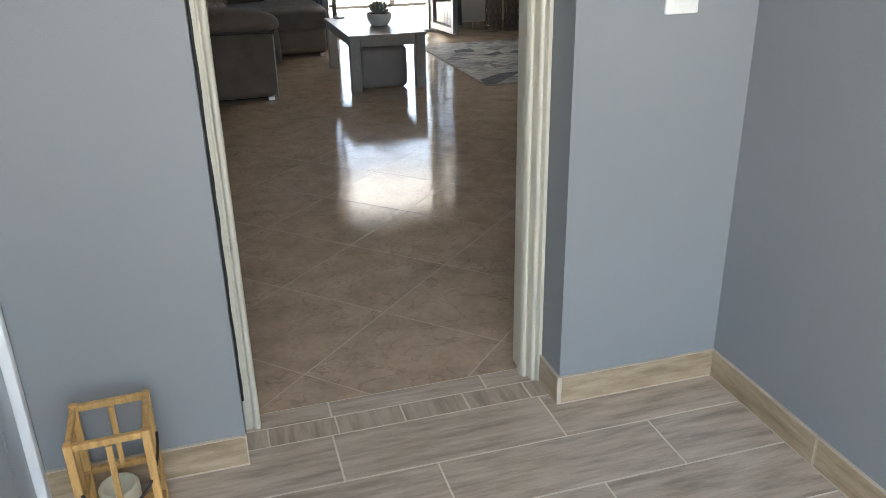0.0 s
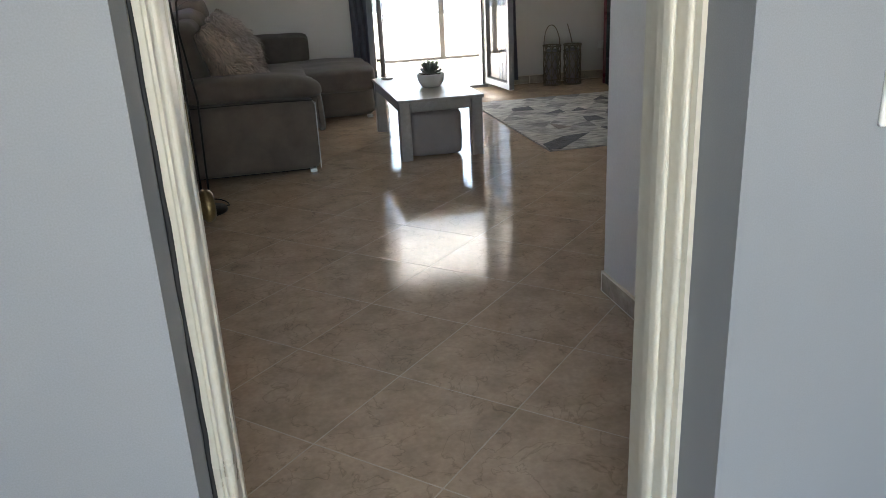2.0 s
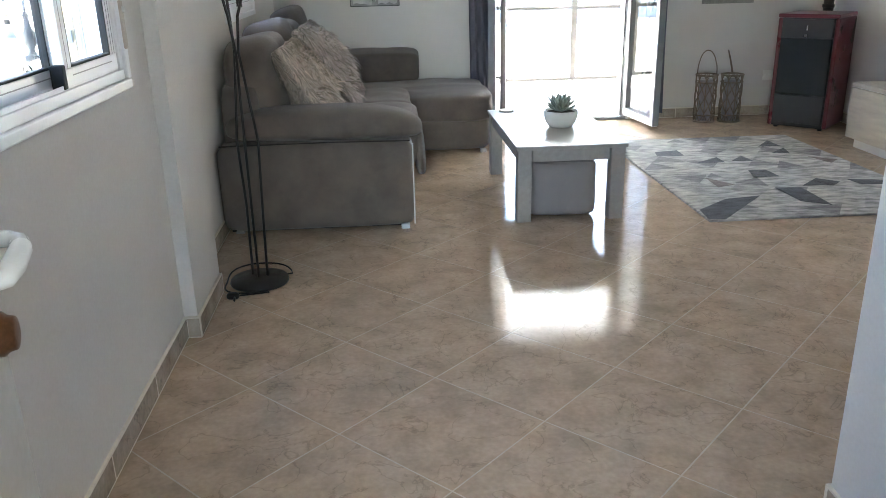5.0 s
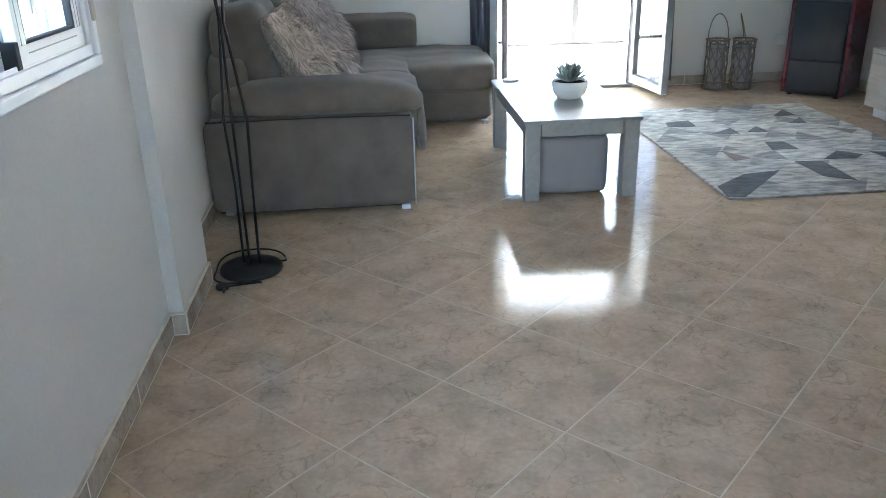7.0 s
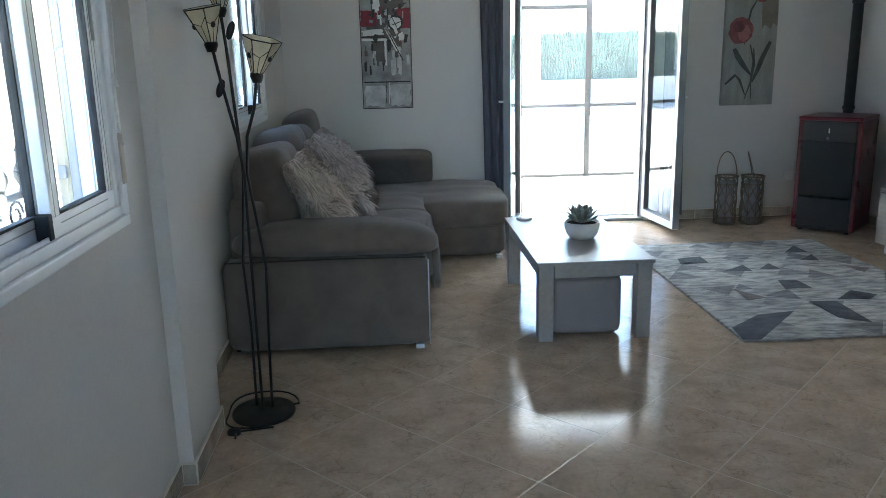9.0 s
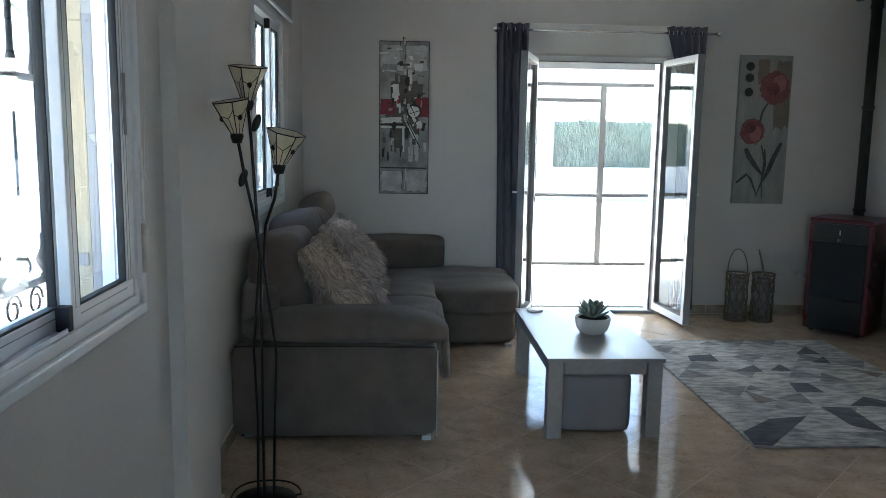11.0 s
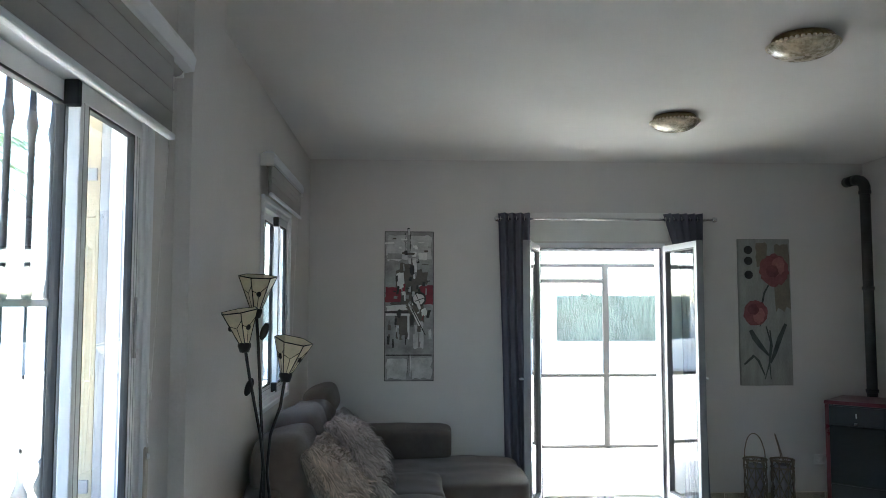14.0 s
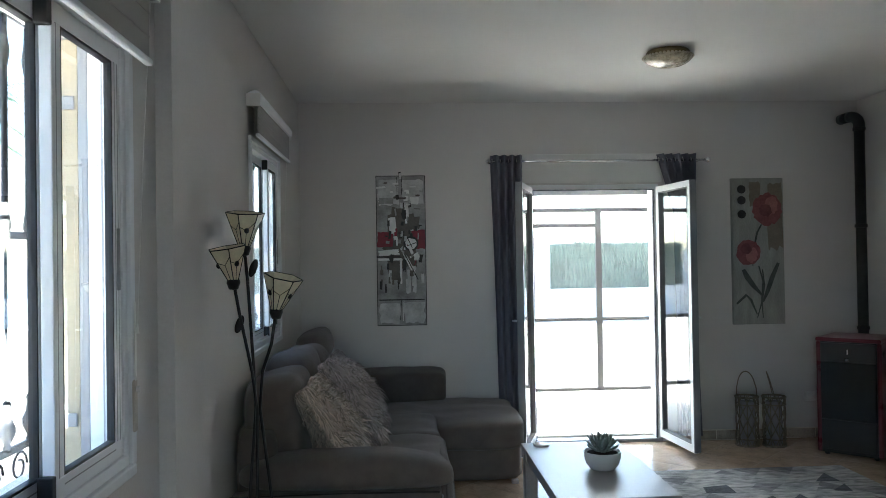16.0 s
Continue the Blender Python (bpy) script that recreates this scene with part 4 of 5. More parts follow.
bmesh.ops.translate(bm, verts=[v for v in r_["geom"] if isinstance(v, bmesh.types.BMVert)], vec=(0, 0, -0.003))
part("rug_top", bm, M_RUG, rug)
# dark woven figures, each an outline of corners and a shade
for pts_, k in ((((0.004, 0.02), (0.09, 0.01), (0.46, 0.41), (0.24, 0.37), (0.02, 0.19)), 4), (((0.62, 0.56), (0.63, 0.27), (0.76, 0.18), (0.77, 0.54)), 4), (((0.65, 0.99), (0.61, 0.81), (0.77, 0.81), (0.76, 0.976)), 4),
                (((0.80, 0.58), (0.98, 0.56), (1.06, 0.63), (0.96, 0.73)), 4), (((0.33, 0.86), (0.42, 0.84), (0.39, 0.95)), 2), (((0.406, 1.227), (0.594, 1.214), (0.594, 1.358)), 4), (((0.657, 1.247), (0.791, 1.228), (0.774, 1.376)), 4),
                (((0.533, 1.534), (0.623, 1.443), (0.783, 1.608), (0.615, 1.633)), 2), (((1.019, 1.638), (1.177, 1.63), (1.171, 1.82)), 4), (((1.022, 1.43), (1.133, 1.398), (1.171, 1.566)), 4), (((0.427, 1.88), (0.576, 1.86), (0.525, 1.98)), 2),
                (((0.213, 1.458), (0.40, 1.446), (0.408, 1.616), (0.236, 1.578)), 4), (((1.262, 1.09), (1.35, 1.175), (1.205, 1.283)), 5), (((1.15, 0.56), (1.30, 0.54), (1.38, 0.62), (1.13, 0.68)), 4), (((0.30, 0.62), (0.42, 0.66), (0.31, 0.84)), 5),
                (((0.62, 0.27), (0.46, 0.41), (0.60, 0.56)), 3), (((0.90, 0.10), (1.16, 0.05), (1.02, 0.30)), 1), (((0.44, 0.70), (0.60, 0.60), (0.62, 0.80)), 2), (((0.86, 1.02), (1.05, 1.00), (0.96, 1.20)), 2), (((0.84, 1.55), (1.00, 1.50), (0.96, 1.68)), 1)):
    bm = fresh()
    bm.faces.new([bm.verts.new((px_, py_, 0.0142)) for px_, py_ in pts_])
    r2 = bmesh.ops.extrude_face_region(bm, geom=list(bm.faces))
    bmesh.ops.translate(bm, verts=[v for v in r2["geom"] if isinstance(v, bmesh.types.BMVert)], vec=(0, 0, -0.004))
    part("woven_figure", bm, M_RUG[k], rug)

# ---- floor lamp ----
lamp = thing("floor_lamp", "black three-arm floor lamp with cream stained-glass shades", "lamp", pose(-0.187, 5.25, 0))
bm = fresh()
lathe(bm, [(0.001, 0), (0.125, 0), (0.127, 0.008), (0.122, 0.018), (0.05, 0.024), (0.03, 0.03), (0.001, 0.032)], 40)
part("base", bm, M_IRON, lamp)
arms = [((-0.016, 0.02), (-0.035, -0.03, 1.575), 0), ((0.0, -0.02), (-0.055, -0.13, 1.455), 1), ((0.018, 0.0), (0.085, -0.08, 1.345), 2)]
for (bx, by), (tx, ty, tz), k in arms:
    bm = fresh()
    tube(bm, [(bx * 1.9, by, 0.025), (bx * 1.7 + (0.012 if k == 2 else 0), by, 0.35), (bx * 2.4 * (1 if k != 2 else 1.2), by, 0.62), (bx * 0.5, by * 0.5, 0.98), ((bx * 0.2 + tx * 0.22), by * 0.2 + ty * 0.2, 1.12), (tx * 0.75, ty * 0.75, tz - 0.12), (tx, ty, tz)], 0.0058, 8)
    arm = part("arm", bm, M_IRON, lamp)
    bm = fresh()
    lathe(bm, [(0.001, -0.03), (0.016, -0.028), (0.024, -0.005), (0.022, 0.006), (0.001, 0.008)], 20, (tx, ty, tz))
    part("socket", bm, M_IRON, lamp)
    lean = Matrix.Rotation(radians((4, -8, 14)[k]), 4, "Y") @ Matrix.Rotation(radians(8), 4, "X") @ Matrix.Rotation(radians(20 + 25 * k), 4, "Z")
    lo_, hi_ = [], []
    for i in range(6):
        a = i * math.pi / 3
        lo_.append(Vector((0.018 * math.cos(a), 0.018 * math.sin(a), 0.0)))
        hi_.append(Vector((0.070 * math.cos(a), 0.070 * math.sin(a), 0.128 if k != 1 else 0.122)))
    org = Vector((tx, ty, tz))
    panes = []
    for i in range(6):
        j = (i + 1) % 6
        bm = fresh()
        q = [lo_[i], lo_[j], hi_[j], hi_[i]]
        out = [bm.verts.new(lean @ w + org) for w in q]
        inn = [bm.verts.new(lean @ (Vector((w.x * 0.95, w.y * 0.95, w.z))) + org) for w in q]
        bm.faces.new(out)
        bm.faces.new(inn[::-1])
        for a_, b_ in ((0, 1), (1, 2), (2, 3), (3, 0)):
            bm.faces.new((out[a_], out[b_], inn[b_], inn[a_]))
        panes.append(part("pane", bm, M_SHADE, None, "cream stained glass"))
    bm = fresh()
    for i in range(6):
        j = (i + 1) % 6
        tube(bm, [lean @ lo_[i] + org, lean @ hi_[i] + org], 0.0020, 5)
        tube(bm, [lean @ hi_[i] + org, lean @ hi_[j] + org], 0.0024, 5)
        ma, mb = lo_[i].lerp(hi_[i], 0.62), lo_[j].lerp(hi_[j], 0.78)
        mc = lo_[i].lerp(hi_[i], 0.62).lerp(lo_[j].lerp(hi_[j], 0.45), 0.55)
        tube(bm, [lean @ ma + org, lean @ mc + org, lean @ mb + org], 0.0015, 5)
        tube(bm, [lean @ lo_[i].lerp(lo_[j], 0.5) + org, lean @ mc + org], 0.0013, 5)
        if i % 2 == 0:
            rounded(bm, lean @ mc + org, (0.009, 0.009, 0.011), 2, 4)
    sh = part("shade", bm, M_IRON, lamp, "six-sided shade of dark leading and cream glass")
    for pn in panes:
        pn.parent = sh
for (x, y, z) in ((0.004, -0.07, 1.50), (-0.045, -0.085, 1.30)):
    bm = fresh()
    rounded(bm, (x - 0.0, y, z), (0.014, 0.008, 0.034), 2.0, 6, Matrix.Rotation(radians(20), 4, "Y"))
    part("leaf_ornament", bm, M_IRON, lamp)
bm = fresh()
cpts = [(0.03, 0.02, 0.012)]
for i in range(28):
    a = 0.5 + i / 27 * 4.6
    r = 0.150 + 0.012 * math.sin(i * 0.7)
    cpts.append((r * math.cos(a) * 1.02, r * math.sin(a), 0.005 + 0.030 * max(0, math.sin(i * 0.23))))
cpts += [(-0.10, -0.17, 0.005), (-0.085, -0.185, 0.006)]
tube(bm, cpts, 0.0038, 7)
part("cord", bm, M_IRON, lamp)
bm = fresh()
rounded(bm, (-0.085, -0.185, 0.014), (0.026, 0.018, 0.014), 3, 6)
tube(bm, [(-0.075, -0.20, 0.014), (-0.072, -0.235, 0.012)], 0.004, 6)
part("plug", bm, M_IRON, lamp)


# ---- pictures ----
def quad_strokes(root, strokes, y):
    """Flat dabs of paint, each a thin raised patch: (x, z, width, height, turn, material)."""
    for i, (x, z, w, h, turn, m, name) in enumerate(strokes):
        bm = fresh()
        rng = random.Random(i * 7 + 1)
        poly = []
        n = 5
        edge = [(2 * k / n - 1, -1) for k in range(n)] + [(1, 2 * k / n - 1) for k in range(n)] + [(1 - 2 * k / n, 1) for k in range(n)] + [(-1, 1 - 2 * k / n) for k in range(n)]
        rag = 0.16 if name == "brush_patch" else 0.08
        for ex, ez in edge:
            px_, pz_ = ex * w / 2 * rng.uniform(1 - rag, 1 + rag * 0.4), ez * h / 2 * rng.uniform(1 - rag, 1 + rag * 0.3)
            t = radians(turn)
            poly.append((x + px_ * math.cos(t) - pz_ * math.sin(t), z + px_ * math.sin(t) + pz_ * math.cos(t)))
        d = 0.0008 + 0.0003 * (i % 9)
        prism(bm, poly, y - d, y + 0.0)
        part(name, bm, m, root)


def canvas(name, label, x0, x1, z0, z1, m_face, m_edge):
    p = thing(name, label, "picture", pose((x0 + x1) / 2, YN, (z0 + z1) / 2))
    w, h = (x1 - x0) / 2, (z1 - z0) / 2
    bm = fresh()
    box(bm, -w, w, -0.030, -0.002, -h, h, 0.003)
    part("frame", bm, m_edge, p)
    bm = fresh()
    box(bm, -w + 0.006, w - 0.006, -0.0325, -0.030, -h + 0.006, h - 0.006)
    part("canvas", bm, m_face, p)
    return p


A_GREY = mat("paint_art_grey", (0.20, 0.19, 0.19), rough=0.6, col2=(0.44, 0.43, 0.42), scale=7, bump=0.5, bscale=60)
A_PALE = mat("paint_art_pale", (0.40, 0.395, 0.39), rough=0.6, col2=(0.70, 0.69, 0.68), scale=9, bump=0.5, bscale=60)
A_WHITE = mat("paint_art_white", (0.66, 0.65, 0.63), rough=0.6, col2=(0.86, 0.85, 0.83), scale=12, bump=0.5, bscale=60)
A_RED = mat("paint_art_red", (0.16, 0.018, 0.035), rough=0.55, col2=(0.29, 0.035, 0.055), scale=14, bump=0.5, bscale=60)
A_DARK = mat("paint_art_dark", (0.018, 0.017, 0.018), rough=0.6, col2=(0.065, 0.058, 0.058), scale=14, bump=0.5, bscale=60)
A_BROWN = mat("paint_art_brown", (0.085, 0.07, 0.062), rough=0.6, col2=(0.17, 0.145, 0.13), scale=10, bump=0.4, bscale=60)
p1 = canvas("picture", "tall abstract painting in grey, black and red", 0.157, 0.555, 0.990, 2.197, A_GREY, A_DARK)
quad_strokes(p1, [(0.0, 0.08, 0.24, 0.46, 0, A_BROWN, "brush_patch")], -0.0322)
quad_strokes(p1, [
    (-0.10, 0.47, 0.17, 0.22, 0, A_PALE, "brush_patch"), (0.10, 0.47, 0.18, 0.20, 0, A_PALE, "brush_patch"), (0.11, 0.40, 0.07, 0.06, 0, A_WHITE, "brush_patch"), (-0.12, 0.40, 0.12, 0.05, 0, A_GREY, "brush_patch"),
    (-0.02, 0.25, 0.11, 0.20, 0, A_BROWN, "brush_patch"), (-0.13, 0.09, 0.13, 0.12, 0, A_RED, "brush_patch"), (0.14, 0.09, 0.11, 0.16, 0, A_RED, "brush_patch"), (0.10, 0.22, 0.10, 0.10, 0, A_BROWN, "brush_patch"),
    (-0.07, 0.20, 0.06, 0.14, 3, A_WHITE, "brush_patch"), (0.045, 0.31, 0.04, 0.18, 0, A_WHITE, "brush_patch"), (0.005, 0.25, 0.022, 0.29, 0, A_PALE, "brush_stroke"), (0.022, 0.24, 0.008, 0.31, 0, A_DARK, "brush_stroke"),
    (-0.02, -0.01, 0.26, 0.10, 0, A_BROWN, "brush_patch"), (-0.10, -0.015, 0.17, 0.045, 4, A_WHITE, "brush_patch"), (-0.10, -0.05, 0.19, 0.012, 0, A_DARK, "brush_stroke"), (-0.09, -0.07, 0.20, 0.018, 0, A_WHITE, "brush_stroke"),
    (-0.005, -0.17, 0.018, 0.20, 0, A_WHITE, "brush_stroke"), (-0.06, -0.18, 0.10, 0.18, 0, A_BROWN, "brush_patch"), (0.12, -0.05, 0.05, 0.06, 20, A_WHITE, "brush_patch"), (0.055, -0.25, 0.042, 0.19, 0, A_PALE, "brush_patch"),
    (0.10, -0.27, 0.036, 0.15, 0, A_PALE, "brush_patch"), (0.05, -0.08, 0.026, 0.24, 27, A_WHITE, "brush_stroke"), (0.078, -0.13, 0.008, 0.24, 27, A_DARK, "brush_stroke"), (-0.12, -0.27, 0.10, 0.22, 0, A_GREY, "brush_patch"),
    (0.0, -0.395, 0.38, 0.010, 0, A_DARK, "brush_stroke"), (-0.10, -0.50, 0.17, 0.17, 0, A_PALE, "brush_patch"), (0.10, -0.50, 0.17, 0.17, 0, A_PALE, "brush_patch"), (-0.03, 0.52, 0.006, 0.15, 2, A_DARK, "brush_stroke"),
    (0.01, 0.52, 0.006, 0.15, -1, A_DARK, "brush_stroke"), (-0.01, -0.48, 0.005, 0.17, -4, A_DARK, "brush_stroke"), (0.012, -0.48, 0.005, 0.17, -2, A_WHITE, "brush_stroke")], -0.0325)


def disc(root, x, z, r, m, y, d, name, sx=1.0, n=24, rag=0.0, seed=1):
    rng = random.Random(seed)
    bm = fresh()
    prism(bm, [(x + sx * r * rng.uniform(1 - rag, 1) * math.cos(2 * math.pi * k / n), z + r * rng.uniform(1 - rag, 1) * math.sin(2 * math.pi * k / n)) for k in range(n)], y - d, y)
    return part(name, bm, m, root)


disc(p1, 0.078, 0.055, 0.060, A_DARK, -0.0325, 0.004, "circle_rim")
disc(p1, 0.078, 0.055, 0.048, A_WHITE, -0.0325, 0.005, "circle_face", rag=0.1)
rng = random.Random(21)
quad_strokes(p1, [(max(-0.17, min(0.17, rng.gauss(0.0, 0.09))), rng.gauss(0.10, 0.20), rng.uniform(0.006, 0.035), rng.uniform(0.008, 0.07), rng.gauss(0, 8), rng.choice((A_WHITE, A_PALE, A_DARK, A_GREY, A_DARK, A_RED)), "brush_patch") for _ in range(46)]
             + [(rng.uniform(-0.17, 0.17), rng.uniform(0.33, 0.55), rng.uniform(0.02, 0.08), rng.uniform(0.006, 0.02), rng.gauss(0, 4), rng.choice((A_WHITE, A_GREY, A_BROWN)), "brush_patch") for _ in range(16)]
             + [(rng.uniform(-0.17, 0.17), rng.uniform(-0.36, -0.12), rng.uniform(0.004, 0.03), rng.uniform(0.02, 0.10), rng.gauss(0, 3), rng.choice((A_PALE, A_DARK, A_GREY, A_BROWN)), "brush_patch") for _ in range(18)], -0.0352)
quad_strokes(p1, [(0.07, 0.06, 0.006, 0.09, 25, A_DARK, "brush_stroke"), (0.085, 0.05, 0.08, 0.006, 20, A_DARK, "brush_stroke")], -0.0370)

B_BASE = mat("paint_poppy_ground", (0.27, 0.27, 0.25), rough=0.6, col2=(0.38, 0.38, 0.35), scale=5, bump=0.3, bscale=60, stretch=(3, 1, 0.7))
B_TAN = mat("paint_poppy_tan", (0.17, 0.145, 0.115), rough=0.6, col2=(0.26, 0.225, 0.18), scale=6, bump=0.3, bscale=60)
B_RED = mat("paint_poppy_red", (0.20, 0.065, 0.068), rough=0.55, col2=(0.29, 0.115, 0.115), scale=16, bump=0.4, bscale=60)
B_LIGHT = mat("paint_poppy_light", (0.33, 0.12, 0.12), rough=0.55, col2=(0.44, 0.19, 0.18), scale=18, bump=0.4, bscale=60)
B_PINK = mat("paint_poppy_pink", (0.13, 0.04, 0.045), rough=0.55, col2=(0.24, 0.09, 0.09), scale=16, bump=0.4, bscale=60)
B_STEM = mat("paint_poppy_stem", (0.075, 0.088, 0.082), rough=0.6, var=0.3, scale=14, bump=0.3)
p2 = canvas("picture", "tall canvas painting of two red poppies on grey", 3.072, 3.508, 0.943, 2.146, B_BASE, B_BASE)
quad_strokes(p2, [(0.145, 0.29, 0.13, 0.58, 0, B_TAN, "brush_patch"), (-0.02, 0.47, 0.10, 0.20, 0, B_TAN, "brush_patch")], -0.0325)
for z in (0.51, 0.42, 0.305):
    disc(p2, -0.135, z, 0.036, A_DARK, -0.0325, 0.004, "spot", rag=0.06)
disc(p2, 0.080, 0.345, 0.142, B_RED, -0.0325, 0.0045, "poppy", 0.94, 34, 0.16, 3)
disc(p2, 0.115, 0.375, 0.085, B_LIGHT, -0.0325, 0.0050, "petal", 0.75, 22, 0.25, 14)
disc(p2, 0.065, 0.335, 0.058, B_PINK, -0.0325, 0.0055, "poppy_heart", 1.0, 20, 0.2, 4)
disc(p2, -0.085, -0.010, 0.112, B_RED, -0.0325, 0.0045, "poppy", 0.95, 28, 0.12, 5)
disc(p2, -0.060, -0.030, 0.070, B_LIGHT, -0.0325, 0.0050, "petal", 0.8, 22, 0.25, 15)
disc(p2, -0.105, 0.020, 0.050, B_PINK, -0.0325, 0.0055, "poppy_heart", 1.0, 20, 0.2, 6)


def leaf_shape(root, pts, w, m):
    bm = fresh()
    L, R = [], []
    n = len(pts)
    for i, (x, z) in enumerate(pts):
        a, b = pts[max(0, i - 1)], pts[min(n - 1, i + 1)]
        dx, dz = b[0] - a[0], b[1] - a[1]
        q = math.hypot(dx, dz)
        s = w * math.sin(math.pi * (i + 0.35) / (n + 0.2)) / 2 + 0.0015
        L.append((x - dz / q * s, z + dx / q * s))
        R.append((x + dz / q * s, z - dx / q * s))
    prism(bm, L + R[::-1], -0.0365, -0.0325)
    part("painted_leaf", bm, m, root)


leaf_shape(p2, [(0.03, -0.55), (0.02, -0.40), (0.035, -0.25), (0.0, -0.12)], 0.010, B_STEM)
leaf_shape(p2, [(-0.02, -0.55), (0.02, -0.42), (0.045, -0.28), (0.03, -0.15)], 0.010, B_STEM)
leaf_shape(p2, [(0.03, -0.42), (0.07, -0.33), (0.11, -0.22), (0.165, -0.10)], 0.036, B_STEM)
leaf_shape(p2, [(0.02, -0.36), (-0.05, -0.28), (-0.10, -0.21), (-0.13, -0.15)], 0.042, B_STEM)
leaf_shape(p2, [(-0.02, -0.52), (-0.07, -0.40), (-0.11, -0.36), (-0.19, -0.43)], 0.020, B_STEM)
leaf_shape(p2, [(-0.05, -0.12), (-0.03, 0.05), (-0.01, 0.15), (0.03, 0.22)], 0.012, B_STEM)

# ---- stove ----
stv = thing("pellet_stove", "dark red pellet stove with a black glass front", "stove", pose(3.65, 8.02, 0, 0, 0, -45))
SW, SD, SH = 0.225, 0.46, 0.885
for s in (-1, 1):
    bm = fresh()
    box(bm, s * SW - (0.032 if s > 0 else 0), s * SW + (0.032 if s < 0 else 0), 0.0, SD, 0.02, SH - 0.03, 0.012, 3)
    part("side_panel", bm, M_RED, stv)
bm = fresh()
box(bm, -SW, SW, -0.012, SD, SH - 0.03, SH, 0.010, 3)
part("top", bm, M_RED, stv)
bm = fresh()
box(bm, -SW + 0.032, SW - 0.032, 0.006, SD, 0.02, SH - 0.03)
part("body", bm, M_BLACKM, stv)
bm = fresh()
box(bm, -SW + 0.036, SW - 0.036, -0.010, 0.006, 0.28, 0.70, 0.004)
door_p = part("fire_door", bm, M_BLACKG, stv, "black glass fire door")
bm = fresh()
box(bm, -0.012, 0.012, -0.030, -0.010, 0.715, 0.735, 0.003)
part("handle", bm, M_CHROME, door_p)
bm = fresh()
box(bm, -SW + 0.036, SW - 0.036, -0.010, 0.006, 0.71, SH - 0.04, 0.004)
part("upper_panel", bm, M_BLACKM, stv)
bm = fresh()
box(bm, -SW + 0.036, SW - 0.036, -0.010, 0.006, 0.05, 0.27, 0.004)
part("lower_panel", bm, M_BLACKM, stv)
bm = fresh()
box(bm, -0.004, 0.004, -0.0125, -0.010, 0.765, 0.80)
part("display_mark", bm, M_WHITEP, stv)
for x in (-0.17, 0.17):
    for y in (0.05, SD - 0.05):
        bm = fresh()
        tube(bm, [(x, y, 0), (x, y, 0.022)], 0.018, 12)
        part("foot", bm, M_BLACKM, stv)
pipe = thing("stove_pipe", "matt black stove flue pipe with an elbow", "flue pipe", pose(4.055, 8.49, 0))
bm = fresh()
tube(bm, [(0, 0, 0.24), (0, 0, 2.52)], 0.040, 24)
tube(bm, [(0, 0, 0.32), (-0.10, -0.14, 0.32)], 0.036, 16)
part("pipe", bm, M_BLACKM, pipe)
bm = fresh()
tube(bm, [(0, 0, 2.515), (0, 0, 2.56), (-0.003, 0.012, 2.59), (-0.010, 0.035, 2.612), (-0.022, 0.07, 2.625), (-0.030, 0.10, 2.627)], 0.044, 24)
part("elbow", bm, M_BLACKM, pipe)
bm = fresh()
tube(bm, [(-0.030, 0.10, 2.627), (-0.030, 0.215, 2.627)], 0.042, 24)
part("wall_pipe", bm, M_BLACKM, pipe)
for z in (0.90, 1.72, 2.50):
    bm = fresh()
    lathe(bm, [(0.043, 0), (0.048, 0.004), (0.048, 0.026), (0.043, 0.03)], 24, (0, 0, z))
    part("collar", bm, M_BLACKM, pipe)


# ---- baskets ----
def basket(x, y, turn, tilt):
    b = thing("basket", "tall grey-brown openwork wicker basket lantern", "basket", pose(x, y, 0, 0, 0, turn), group="wicker baskets by the wall")
    H, R = 0.395, 0.083
    for z, r in ((0.006, 0.007), (0.06, 0.005), (0.33, 0.005), (0.388, 0.008)):
        bm = fresh()
        tube(bm, [((R + 0.004) * math.cos(a), (R + 0.004) * math.sin(a), z) for a in np.linspace(0, 2 * math.pi, 29)], r, 6, caps=False)
        part("ring", bm, M_WICKER, b)
    for k in range(8):
        for s in (-1, 1):
            bm = fresh()
            tube(bm, [((R + 0.003 * s) * math.cos(k * math.pi / 4 + s * u * 2.2), (R + 0.003 * s) * math.sin(k * math.pi / 4 + s * u * 2.2), 0.006 + u * 0.38) for u in np.linspace(0, 1, 14)], 0.0042, 5)
            part("strand", bm, M_WICKER, b)
    for k in range(8):
        bm = fresh()
        a = k * math.pi / 4 + 0.39
        tube(bm, [(R * math.cos(a), R * math.sin(a), 0.006), (R * math.cos(a), R * math.sin(a), 0.39)], 0.0045, 5)
        part("stake", bm, M_WICKER, b)
    bm = fresh()
    lathe(bm, [(0.001, 0), (R - 0.004, 0), (R - 0.004, 0.010), (0.001, 0.010)], 28)
    part("bottom", bm, M_WICKER, b)
    bm = fresh()
    lathe(bm, [(0.05, 0.012), (0.062, 0.012), (0.062, 0.35), (0.06, 0.352), (0.05, 0.352)], 28)
    part("liner", bm, M_POUF, b, "grey inner sleeve")
    bm = fresh()
    tube(bm, [(R * math.cos(a) * (1 if abs(math.cos(a)) > 0.9 else 0.96), tilt * math.sin(a), 0.38 + 0.205 * math.sin(a) ** 0.8) for a in np.linspace(0, math.pi, 21)], 0.0045, 6)
    part("handle", bm, M_WICKER, b)
    return b


basket(3.085, 8.49, 0, 0.02)
basket(3.290, 8.46, 70, 0.05)

